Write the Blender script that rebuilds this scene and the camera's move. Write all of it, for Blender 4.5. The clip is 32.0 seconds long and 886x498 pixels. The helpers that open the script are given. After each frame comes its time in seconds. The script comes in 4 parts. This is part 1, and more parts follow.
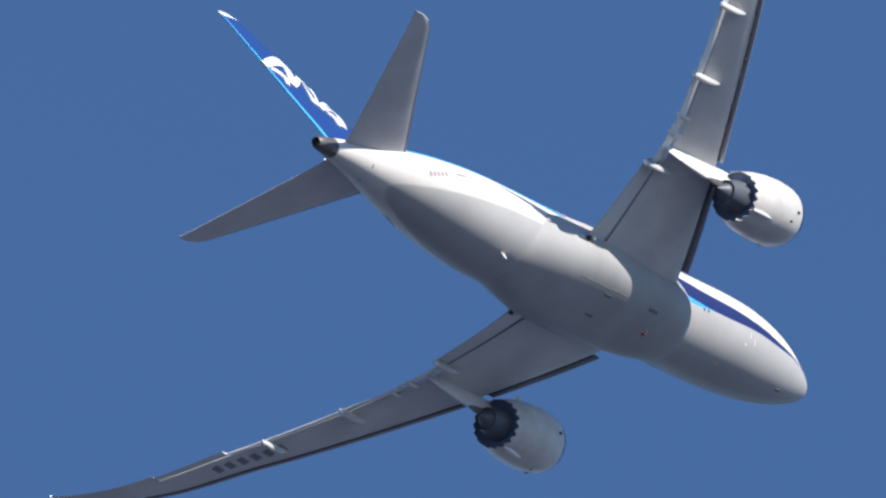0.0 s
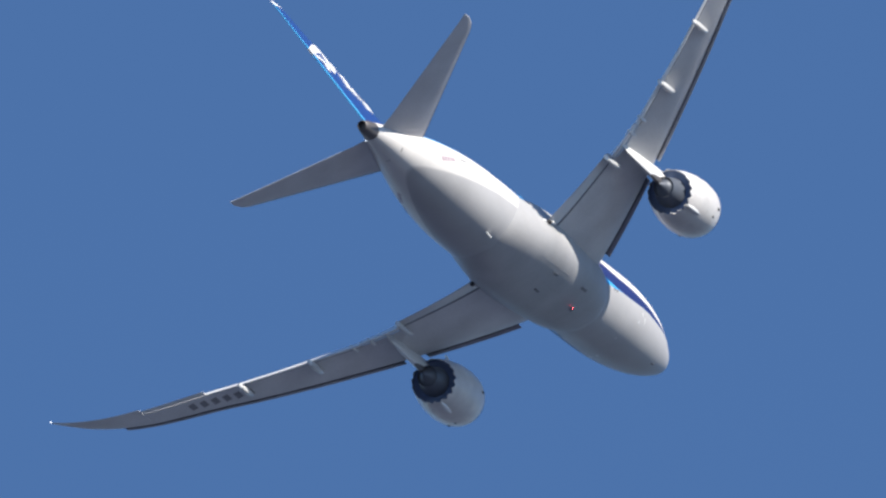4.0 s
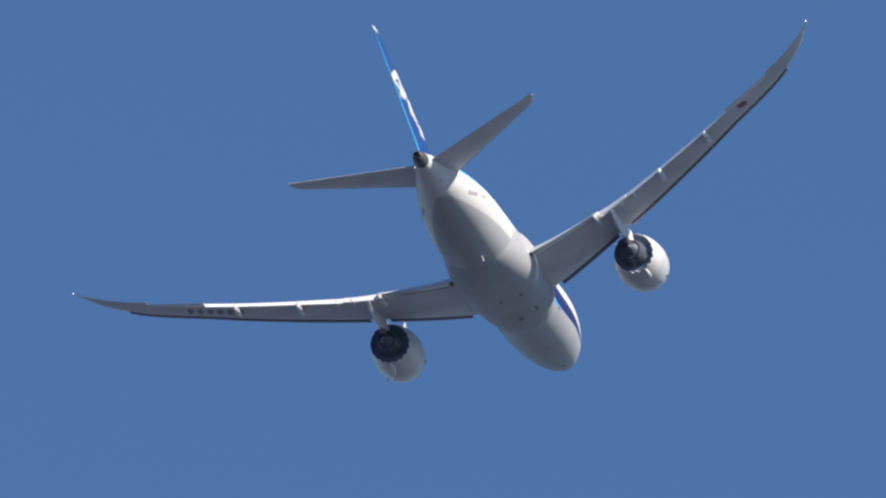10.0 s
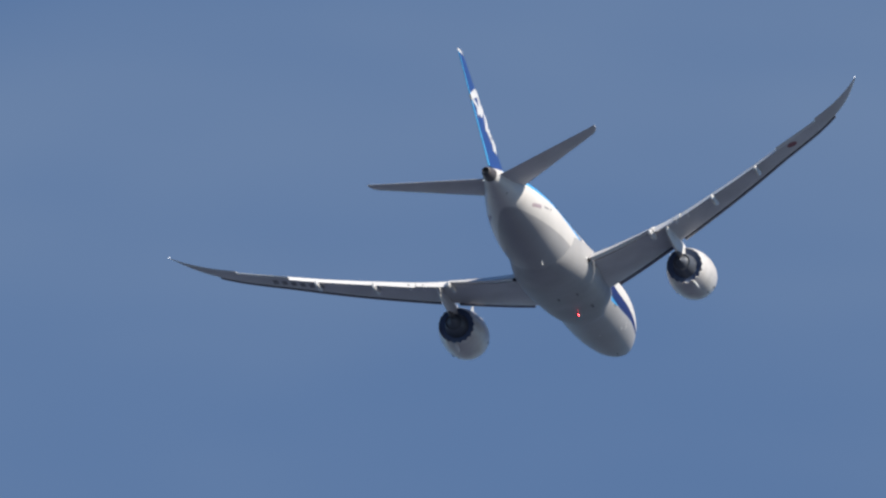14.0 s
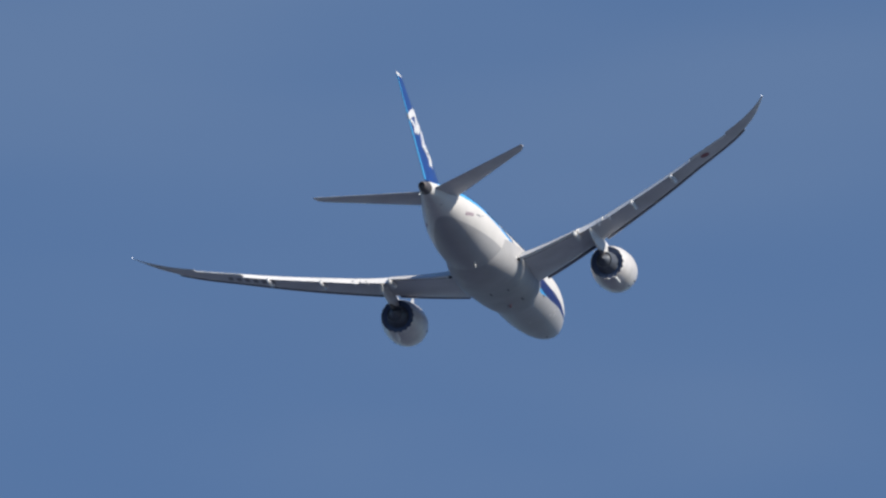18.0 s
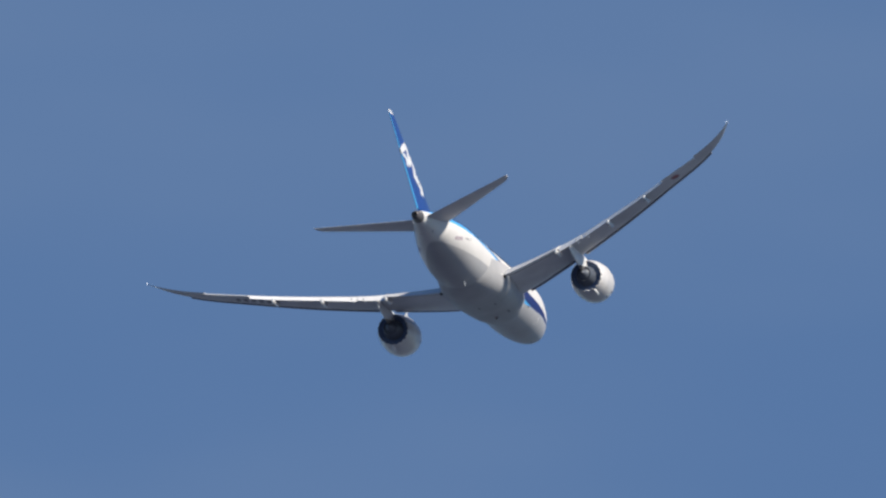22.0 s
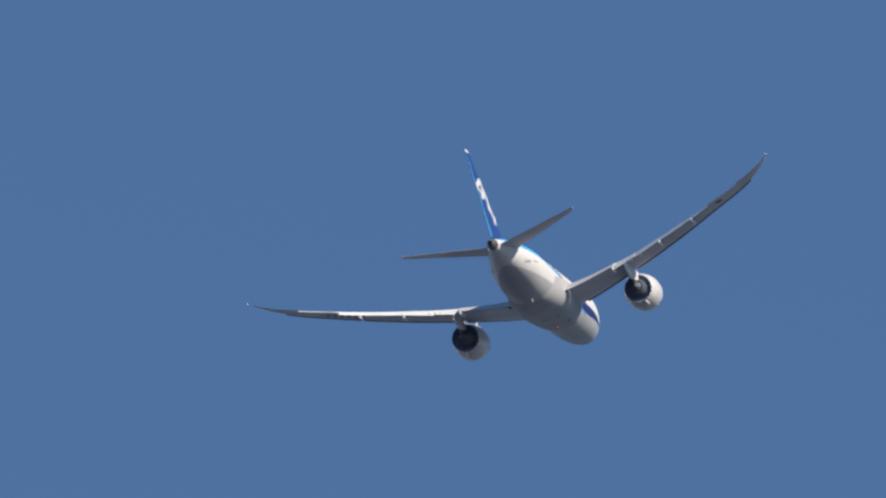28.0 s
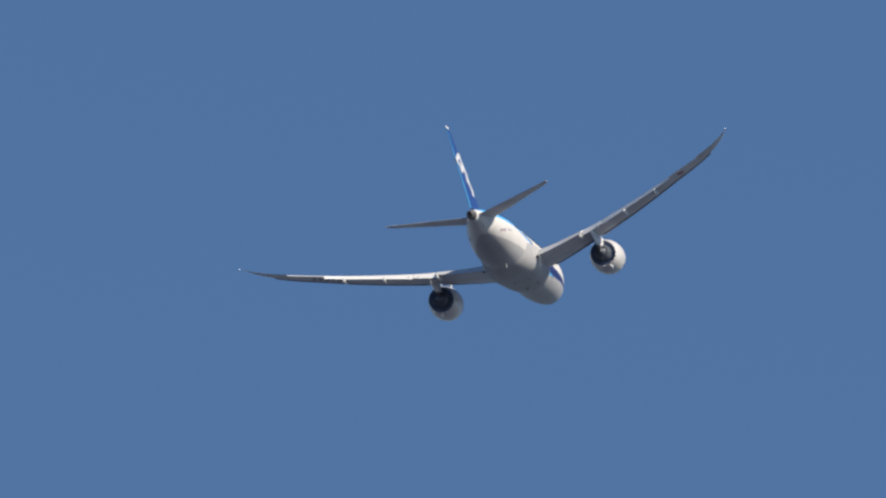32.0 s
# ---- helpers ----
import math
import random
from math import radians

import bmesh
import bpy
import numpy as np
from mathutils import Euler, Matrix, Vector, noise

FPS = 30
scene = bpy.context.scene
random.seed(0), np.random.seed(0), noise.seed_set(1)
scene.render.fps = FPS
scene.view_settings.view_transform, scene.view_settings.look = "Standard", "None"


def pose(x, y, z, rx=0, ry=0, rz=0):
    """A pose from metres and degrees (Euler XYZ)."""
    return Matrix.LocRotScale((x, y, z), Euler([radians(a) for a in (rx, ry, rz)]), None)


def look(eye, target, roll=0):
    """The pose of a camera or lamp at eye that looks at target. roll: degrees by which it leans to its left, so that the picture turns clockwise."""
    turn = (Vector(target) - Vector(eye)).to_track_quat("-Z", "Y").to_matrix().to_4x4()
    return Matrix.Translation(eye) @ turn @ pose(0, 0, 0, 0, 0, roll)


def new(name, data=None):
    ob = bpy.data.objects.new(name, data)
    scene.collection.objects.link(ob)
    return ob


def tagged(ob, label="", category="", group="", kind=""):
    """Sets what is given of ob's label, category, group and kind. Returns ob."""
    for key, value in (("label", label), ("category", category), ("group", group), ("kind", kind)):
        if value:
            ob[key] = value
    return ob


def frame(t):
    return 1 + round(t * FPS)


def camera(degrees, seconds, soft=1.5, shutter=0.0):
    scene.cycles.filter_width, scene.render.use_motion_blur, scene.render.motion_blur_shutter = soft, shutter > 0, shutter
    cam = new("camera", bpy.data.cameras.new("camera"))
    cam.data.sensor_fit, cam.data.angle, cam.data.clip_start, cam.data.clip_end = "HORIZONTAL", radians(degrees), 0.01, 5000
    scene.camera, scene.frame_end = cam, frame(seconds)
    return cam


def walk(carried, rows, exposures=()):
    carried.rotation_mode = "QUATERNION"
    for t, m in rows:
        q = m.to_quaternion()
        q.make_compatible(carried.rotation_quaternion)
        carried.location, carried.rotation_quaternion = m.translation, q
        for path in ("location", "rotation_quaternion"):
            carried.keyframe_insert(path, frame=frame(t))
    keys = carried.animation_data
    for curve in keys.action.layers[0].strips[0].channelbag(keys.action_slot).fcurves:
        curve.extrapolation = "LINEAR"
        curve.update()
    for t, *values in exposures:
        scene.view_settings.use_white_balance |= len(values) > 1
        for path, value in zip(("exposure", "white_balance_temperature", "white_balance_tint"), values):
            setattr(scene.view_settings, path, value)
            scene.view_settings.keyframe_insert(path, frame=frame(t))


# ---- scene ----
SUN_DIR = Vector((0.582, -0.5945, 0.554)).normalized()  # towards the sun
EXPOSURES = [(0.0, 0.65, 5800, 10), (5.0, 0.76, 5830, 10), (8.0, 0.65, 5880, 10), (11.5, 0.63, 5950, 10), (13.0, 0.57, 6000, 10), (14.0, 0.4, 6000, 10), (18.0, 0.32, 5890, 10), (23.0, 0.38, 6000, 10), (28.0, 0.29, 6070, 10), (32.0, 0.31, 6200, 10)]
cam = camera(1.25, 32.0, soft=2.4)
CAMERA_ROWS = [
    (0, pose(0, 0, 1.6, 122.9855, 0, 0.0764)),
    (0.2, pose(0, 0, 1.6, 122.8507, 0, -0.1654)),
    (0.5, pose(0, 0, 1.6, 122.6455, 0, -0.5384)),
    (0.7, pose(0, 0, 1.6, 122.5144, 0, -0.7929)),
    (1, pose(0, 0, 1.6, 122.3315, 0, -1.1221)),
    (1.2, pose(0, 0, 1.6, 122.2129, 0, -1.3534)),
    (1.5, pose(0, 0, 1.6, 122.0405, 0, -1.6953)),
    (1.7, pose(0, 0, 1.6, 121.9336, 0, -1.8722)),
    (2, pose(0, 0, 1.6, 121.7674, 0, -2.1885)),
    (2.2, pose(0, 0, 1.6, 121.6604, 0, -2.4356)),
    (2.5, pose(0, 0, 1.6, 121.4852, 0, -2.8067)),
    (3, pose(0, 0, 1.6, 121.1940, 0, -3.2915)),
    (3.5, pose(0, 0, 1.6, 120.8985, 0, -3.7206)),
    (4, pose(0, 0, 1.6, 120.6094, 0, -4.1103)),
    (4.5, pose(0, 0, 1.6, 120.3344, 0, -4.4782)),
    (4.7, pose(0, 0, 1.6, 120.2359, 0, -4.6261)),
    (5, pose(0, 0, 1.6, 120.0935, 0, -4.8515)),
    (5.2, pose(0, 0, 1.6, 119.9994, 0, -4.9748)),
    (5.5, pose(0, 0, 1.6, 119.8440, 0, -5.1673)),
    (5.7, pose(0, 0, 1.6, 119.7371, 0, -5.2716)),
    (6, pose(0, 0, 1.6, 119.5678, 0, -5.3991)),
    (6.2, pose(0, 0, 1.6, 119.4586, 0, -5.4559)),
    (6.5, pose(0, 0, 1.6, 119.2971, 0, -5.5730)),
    (6.7, pose(0, 0, 1.6, 119.2007, 0, -5.6751)),
    (7, pose(0, 0, 1.6, 119.0562, 0, -5.8508)),
    (7.2, pose(0, 0, 1.6, 118.9573, 0, -5.9693)),
    (7.5, pose(0, 0, 1.6, 118.8116, 0, -6.1387)),
    (7.7, pose(0, 0, 1.6, 118.7159, 0, -6.2516)),
    (8, pose(0, 0, 1.6, 118.5767, 0, -6.4096)),
    (8.2, pose(0, 0, 1.6, 118.4874, 0, -6.5043)),
    (8.5, pose(0, 0, 1.6, 118.3641, 0, -6.6554)),
    (8.7, pose(0, 0, 1.6, 118.2744, 0, -6.7404)),
    (9, pose(0, 0, 1.6, 118.1369, 0, -6.8449)),
    (9.2, pose(0, 0, 1.6, 118.0459, 0, -6.9132)),
    (9.5, pose(0, 0, 1.6, 117.8807, 0, -7.0090)),
    (9.7, pose(0, 0, 1.6, 117.7639, 0, -7.0817)),
    (10, pose(0, 0, 1.6, 117.5912, 0, -7.1962)),
    (10.2, pose(0, 0, 1.6, 117.4793, 0, -7.2817)),
    (10.5, pose(0, 0, 1.6, 117.3239, 0, -7.3916)),
    (10.7, pose(0, 0, 1.6, 117.2388, 0, -7.4581)),
    (11, pose(0, 0, 1.6, 117.1263, 0, -7.5420)),
    (11.2, pose(0, 0, 1.6, 117.0523, 0, -7.5976)),
    (11.5, pose(0, 0, 1.6, 116.9498, 0, -7.6910)),
    (11.7, pose(0, 0, 1.6, 116.8706, 0, -7.7513)),
    (12, pose(0, 0, 1.6, 116.7304, 0, -7.8535)),
    (12.2, pose(0, 0, 1.6, 116.6357, 0, -7.9052)),
    (12.5, pose(0, 0, 1.6, 116.4572, 0, -7.9822)),
    (12.7, pose(0, 0, 1.6, 116.3500, 0, -8.0461)),
    (13, pose(0, 0, 1.6, 116.1918, 0, -8.1413)),
    (13.2, pose(0, 0, 1.6, 116.1029, 0, -8.1974)),
    (13.5, pose(0, 0, 1.6, 115.9877, 0, -8.2805)),
    (13.7, pose(0, 0, 1.6, 115.9130, 0, -8.3526)),
    (14, pose(0, 0, 1.6, 115.8261, 0, -8.4441)),
    (14.2, pose(0, 0, 1.6, 115.7705, 0, -8.5172)),
    (14.5, pose(0, 0, 1.6, 115.6784, 0, -8.6228)),
    (14.7, pose(0, 0, 1.6, 115.6064, 0, -8.7037)),
    (15, pose(0, 0, 1.6, 115.4916, 0, -8.8247)),
    (15.2, pose(0, 0, 1.6, 115.3914, 0, -8.8961)),
    (15.5, pose(0, 0, 1.6, 115.2493, 0, -9.0200)),
    (16, pose(0, 0, 1.6, 115.0404, 0, -9.1867)),
    (16.5, pose(0, 0, 1.6, 114.8345, 0, -9.3478)),
    (17, pose(0, 0, 1.6, 114.6394, 0, -9.5053)),
    (17.5, pose(0, 0, 1.6, 114.4607, 0, -9.6622)),
    (17.7, pose(0, 0, 1.6, 114.4044, 0, -9.7206)),
    (18, pose(0, 0, 1.6, 114.3206, 0, -9.8179)),
    (18.2, pose(0, 0, 1.6, 114.2624, 0, -9.8744)),
    (18.5, pose(0, 0, 1.6, 114.1649, 0, -9.9549)),
    (18.7, pose(0, 0, 1.6, 114.1005, 0, -9.9905)),
    (19, pose(0, 0, 1.6, 114.0062, 0, -10.0617)),
    (19.2, pose(0, 0, 1.6, 113.9395, 0, -10.1028)),
    (19.5, pose(0, 0, 1.6, 113.8596, 0, -10.1674)),
    (19.7, pose(0, 0, 1.6, 113.7975, 0, -10.2261)),
    (20, pose(0, 0, 1.6, 113.7081, 0, -10.3160)),
    (20.2, pose(0, 0, 1.6, 113.6423, 0, -10.3880)),
    (20.5, pose(0, 0, 1.6, 113.5439, 0, -10.5139)),
    (20.7, pose(0, 0, 1.6, 113.4728, 0, -10.6022)),
    (21, pose(0, 0, 1.6, 113.3760, 0, -10.7314)),
    (21.2, pose(0, 0, 1.6, 113.3132, 0, -10.8078)),
    (21.5, pose(0, 0, 1.6, 113.2319, 0, -10.9051)),
    (21.7, pose(0, 0, 1.6, 113.1751, 0, -10.9648)),
    (22, pose(0, 0, 1.6, 113.0853, 0, -11.0342)),
    (22.2, pose(0, 0, 1.6, 113.0215, 0, -11.0703)),
    (22.5, pose(0, 0, 1.6, 112.9217, 0, -11.1193)),
    (22.7, pose(0, 0, 1.6, 112.8481, 0, -11.1616)),
    (23, pose(0, 0, 1.6, 112.7532, 0, -11.2154)),
    (23.2, pose(0, 0, 1.6, 112.6854, 0, -11.2753)),
    (23.5, pose(0, 0, 1.6, 112.6100, 0, -11.3590)),
    (23.7, pose(0, 0, 1.6, 112.5631, 0, -11.4313)),
    (24, pose(0, 0, 1.6, 112.4984, 0, -11.5322)),
    (24.2, pose(0, 0, 1.6, 112.4599, 0, -11.6029)),
    (24.5, pose(0, 0, 1.6, 112.4110, 0, -11.6915)),
    (24.7, pose(0, 0, 1.6, 112.3701, 0, -11.7492)),
    (25, pose(0, 0, 1.6, 112.3091, 0, -11.8258)),
    (25.2, pose(0, 0, 1.6, 112.2627, 0, -11.8694)),
    (25.5, pose(0, 0, 1.6, 112.1815, 0, -11.9226)),
    (26, pose(0, 0, 1.6, 112.0548, 0, -12.0408)),
    (26.5, pose(0, 0, 1.6, 111.9296, 0, -12.1620)),
    (27, pose(0, 0, 1.6, 111.8075, 0, -12.2818)),
    (27.5, pose(0, 0, 1.6, 111.6905, 0, -12.3991)),
    (27.7, pose(0, 0, 1.6, 111.6467, 0, -12.4373)),
    (28, pose(0, 0, 1.6, 111.5839, 0, -12.4952)),
    (28.2, pose(0, 0, 1.6, 111.5405, 0, -12.5428)),
    (28.5, pose(0, 0, 1.6, 111.4841, 0, -12.6015)),
    (28.7, pose(0, 0, 1.6, 111.4459, 0, -12.6525)),
    (29, pose(0, 0, 1.6, 111.3834, 0, -12.7314)),
    (29.2, pose(0, 0, 1.6, 111.3245, 0, -12.7796)),
    (29.5, pose(0, 0, 1.6, 111.2440, 0, -12.8727)),
    (29.7, pose(0, 0, 1.6, 111.1951, 0, -12.9278)),
    (30, pose(0, 0, 1.6, 111.1156, 0, -13.0046)),
    (30.2, pose(0, 0, 1.6, 111.0714, 0, -13.0499)),
    (30.5, pose(0, 0, 1.6, 111.0135, 0, -13.1052)),
    (30.7, pose(0, 0, 1.6, 110.9833, 0, -13.1425)),
    (31, pose(0, 0, 1.6, 110.9308, 0, -13.1952)),
    (31.2, pose(0, 0, 1.6, 110.8927, 0, -13.2307)),
    (31.5, pose(0, 0, 1.6, 110.8204, 0, -13.2963)),
    (31.7, pose(0, 0, 1.6, 110.7706, 0, -13.3395)),
    (32, pose(0, 0, 1.6, 110.6870, 0, -13.4033)),
]
walk(cam, CAMERA_ROWS, EXPOSURES)

# ---- world, sun, exposure ----


def make_world():
    world = bpy.data.worlds.new("sky")
    scene.world = world
    world.use_nodes = True
    nt = world.node_tree
    nt.nodes.clear()
    out = nt.nodes.new("ShaderNodeOutputWorld")
    back = nt.nodes.new("ShaderNodeBackground")
    sky = nt.nodes.new("ShaderNodeTexSky")
    sky.sky_type = "NISHITA"
    sky.sun_disc = False
    sky.sun_elevation = math.asin(SUN_DIR.z)
    sky.sun_rotation = math.atan2(SUN_DIR.x, SUN_DIR.y)
    sky.air_density = 1.0
    sky.dust_density = 0.1
    sky.ozone_density = 6.0
    back.inputs["Strength"].default_value = SKY_STRENGTH
    # thin high cloud: soft wisps in the lower part of the sky
    coord = nt.nodes.new("ShaderNodeTexCoord")
    turn = nt.nodes.new("ShaderNodeMapping")
    turn.inputs["Rotation"].default_value = (0.0, 0.29, 0.0)
    turn.inputs["Scale"].default_value = (30.0, 30.0, 100.0)
    wisps = nt.nodes.new("ShaderNodeTexNoise")
    wisps.inputs["Scale"].default_value = 1.0
    wisps.inputs["Detail"].default_value = 3.0
    wisps.inputs["Roughness"].default_value = 0.5
    ramp = nt.nodes.new("ShaderNodeMapRange")
    ramp.interpolation_type = "SMOOTHSTEP"
    ramp.inputs["From Min"].default_value = 0.42
    ramp.inputs["From Max"].default_value = 0.72
    ramp.inputs["To Min"].default_value = 0.5
    split = nt.nodes.new("ShaderNodeVectorMath")
    split.operation = "DOT_PRODUCT"
    split.inputs[1].default_value = (-0.29, 0.0, 1.0)
    low = nt.nodes.new("ShaderNodeMapRange")
    low.interpolation_type = "SMOOTHSTEP"
    low.inputs["From Min"].default_value = CLOUD_TOP + 0.004
    low.inputs["From Max"].default_value = CLOUD_TOP - 0.004
    floor = nt.nodes.new("ShaderNodeMapRange")
    floor.interpolation_type = "SMOOTHSTEP"
    floor.inputs["From Min"].default_value = CLOUD_FOOT
    floor.inputs["From Max"].default_value = CLOUD_FOOT + 0.014
    thin = nt.nodes.new("ShaderNodeMapRange")
    thin.inputs["From Min"].default_value = CLOUD_FOOT
    thin.inputs["From Max"].default_value = CLOUD_FOOT + 0.085
    thin.inputs["To Min"].default_value = 0.45
    m4 = nt.nodes.new("ShaderNodeMath")
    m4.operation = "MULTIPLY"
    m1 = nt.nodes.new("ShaderNodeMath")
    m1.operation = "MULTIPLY"
    m2 = nt.nodes.new("ShaderNodeMath")
    m2.operation = "MULTIPLY"
    m3 = nt.nodes.new("ShaderNodeMath")
    m3.operation = "MULTIPLY"
    m3.inputs[1].default_value = CLOUD_COVER
    mix = nt.nodes.new("ShaderNodeMix")
    mix.data_type = "RGBA"
    mix.inputs["B"].default_value = CLOUD_COLOUR
    link = nt.links.new
    link(coord.outputs["Generated"], turn.inputs["Vector"])
    link(turn.outputs["Vector"], wisps.inputs["Vector"])
    link(wisps.outputs["Fac"], ramp.inputs["Value"])
    link(coord.outputs["Generated"], split.inputs[0])
    link(split.outputs["Value"], low.inputs["Value"])
    link(split.outputs["Value"], floor.inputs["Value"])
    link(ramp.outputs["Result"], m1.inputs[0])
    link(low.outputs["Result"], m1.inputs[1])
    link(m1.outputs["Value"], m2.inputs[0])
    link(floor.outputs["Result"], m2.inputs[1])
    link(split.outputs["Value"], thin.inputs["Value"])
    link(m2.outputs["Value"], m4.inputs[0])
    link(thin.outputs["Result"], m4.inputs[1])
    link(m4.outputs["Value"], m3.inputs[0])
    link(m3.outputs["Value"], mix.inputs["Factor"])
    link(sky.outputs["Color"], mix.inputs["A"])
    link(mix.outputs["Result"], back.inputs["Color"])
    link(back.outputs["Background"], out.inputs["Surface"])


SKY_STRENGTH = 0.0705
CLOUD_TOP, CLOUD_FOOT, CLOUD_COVER = 0.4065, 0.317, 0.42
CLOUD_COLOUR = (2.95, 3.6, 4.5, 1.0)
make_world()
sun_data = bpy.data.lights.new("sun", "SUN")
sun_data.energy, sun_data.angle, sun_data.color = 4.9, radians(0.53), (1.0, 0.87, 0.70)
sun = new("sun", sun_data)
sun.matrix_world = look(SUN_DIR * 50, (0, 0, 0))

# ---- materials ----


def material(name, colour, rough=0.4, metal=0.0, coat=0.0, dirt=0.08, grain=6.0, bump=0.0, shine=0.5):
    """Painted or metal skin with two scales of variation: broad soiling and fine grain."""
    mat = bpy.data.materials.new(name)
    mat.use_nodes = True
    nt = mat.node_tree
    bsdf = nt.nodes["Principled BSDF"]
    bsdf.inputs["Roughness"].default_value = rough
    bsdf.inputs["Metallic"].default_value = metal
    bsdf.inputs["Specular IOR Level"].default_value = shine
    bsdf.inputs["Coat Weight"].default_value = coat
    coord = nt.nodes.new("ShaderNodeTexCoord")
    broad = nt.nodes.new("ShaderNodeTexNoise")
    broad.inputs["Scale"].default_value = 0.35
    broad.inputs["Detail"].default_value = 4
    fine = nt.nodes.new("ShaderNodeTexNoise")
    fine.inputs["Scale"].default_value = grain
    fine.inputs["Detail"].default_value = 3
    add = nt.nodes.new("ShaderNodeMath")
    add.operation = "MULTIPLY_ADD"
    add.inputs[1].default_value = 0.35
    scale = nt.nodes.new("ShaderNodeMapRange")
    scale.inputs["From Min"].default_value = 0.4
    scale.inputs["From Max"].default_value = 0.95
    scale.inputs["To Min"].default_value = 1.0
    scale.inputs["To Max"].default_value = 1.0 - 2 * dirt
    mul = nt.nodes.new("ShaderNodeMix")
    mul.data_type, mul.blend_type = "RGBA", "MULTIPLY"
    mul.inputs["Factor"].default_value = 1.0
    mul.inputs["A"].default_value = (*colour, 1)
    link = nt.links.new
    link(coord.outputs["Object"], broad.inputs["Vector"])
    link(coord.outputs["Object"], fine.inputs["Vector"])
    link(fine.outputs["Fac"], add.inputs[0])
    link(broad.outputs["Fac"], add.inputs[2])
    link(add.outputs["Value"], scale.inputs["Value"])
    link(scale.outputs["Result"], mul.inputs["B"])
    link(mul.outputs["Result"], bsdf.inputs["Base Color"])
    if bump:
        b = nt.nodes.new("ShaderNodeBump")
        b.inputs["Strength"].default_value = bump
        b.inputs["Distance"].default_value = 0.02
        link(fine.outputs["Fac"], b.inputs["Height"])
        link(b.outputs["Normal"], bsdf.inputs["Normal"])
    return mat


WHITE = (0.80, 0.80, 0.79)
HULL_WHITE = (0.68, 0.665, 0.64)
GREY = (0.435, 0.435, 0.44)
BLUE = (0.018, 0.055, 0.23)
INDIGO = (0.018, 0.03, 0.135)
CYAN = (0.08, 0.40, 0.82)

mat_white = material("white_gloss_paint", WHITE, 0.3, coat=0.3)
mat_nacelle = material("soiled_white_nacelle_paint", (0.72, 0.70, 0.675), 0.38, coat=0.15, dirt=0.14, grain=1.4)
mat_grey = material("grey_gloss_paint", GREY, 0.5, shine=0.28, dirt=0.12)
mat_wing = material("grey_wing_paint", (0.68, 0.68, 0.685), 0.45, dirt=0.12, shine=0.35)
mat_stab = material("grey_tailplane_paint", (0.60, 0.59, 0.61), 0.45, dirt=0.12, shine=0.35)
mat_flap = material("pale_flap_paint", (0.82, 0.82, 0.81), 0.4, dirt=0.08)
mat_slat = material("bare_metal", (0.29, 0.28, 0.33), 0.45, metal=0.3)
mat_slat_grey = material("grey_slat_metal", (0.42, 0.42, 0.44), 0.42, metal=0.3)
mat_pod = material("pale_pylon_paint", (0.72, 0.72, 0.71), 0.4)
mat_fairing = material("white_pod_paint", (0.60, 0.60, 0.595), 0.35, coat=0.2)
# dark colour for the shade in the slat gaps
mat_slat_shade = material("dark_slat_shade", (0.12, 0.12, 0.15), 0.7, dirt=0.3, grain=2.0)
# grey that stands for shade in the cove ahead of the flaps
mat_flap_shade = material("flap_gap_shade", (0.21, 0.21, 0.22), 0.7)
mat_edge = material("dark_edge_metal", (0.11, 0.11, 0.13), 0.5)
mat_lip = material("polished_lip_metal", (0.30, 0.31, 0.35), 0.22, metal=1.0)
mat_dark = material("dark_seal", (0.03, 0.03, 0.035), 0.6)
# navy of the duct and core has the blue airlight of distance mixed in
mat_duct = material("hazed_navy_duct", (0.12, 0.175, 0.31), 0.6)
mat_core = material("heat_stained_metal", (0.12, 0.138, 0.172), 0.5, metal=0.2, dirt=0.18)
mat_tailcone = material("soot_grey_metal", (0.14, 0.13, 0.13), 0.5, metal=0.5)
mat_blue = material("deep_blue_paint", BLUE, 0.3, coat=0.4, dirt=0.03)
mat_strip = material("pale_blue_paint", (0.10, 0.47, 0.86), 0.3, coat=0.4, dirt=0.03)
mat_red = material("red_paint", (0.31, 0.11, 0.125), 0.4)
mat_ink = material("black_marking", (0.25, 0.25, 0.265), 0.5)
mat_inlet = material("inlet_grey", (0.19, 0.19, 0.2), 0.6)
mat_pink = material("faded_mauve_marking", (0.36, 0.27, 0.32), 0.5)
mat_seam = material("panel_seam", (0.42, 0.42, 0.43), 0.6)
mat_cowl_seam = material("cowl_seam", (0.7, 0.69, 0.67), 0.5)
mat_glass = material("cabin_glass", (0.02, 0.025, 0.03), 0.1)


def glow(name, colour, strength):
    mat = bpy.data.materials.new(name)
    mat.use_nodes = True
    bsdf = mat.node_tree.nodes["Principled BSDF"]
    bsdf.inputs["Base Color"].default_value = (*colour, 1)
    bsdf.inputs["Emission Color"].default_value = (*colour, 1)
    bsdf.inputs["Emission Strength"].default_value = strength
    return mat


mat_lamp = glow("white_lamp", (1.0, 0.98, 0.95), 1.3)
mat_beacon = glow("red_lamp", (1.0, 0.05, 0.06), 30.0)


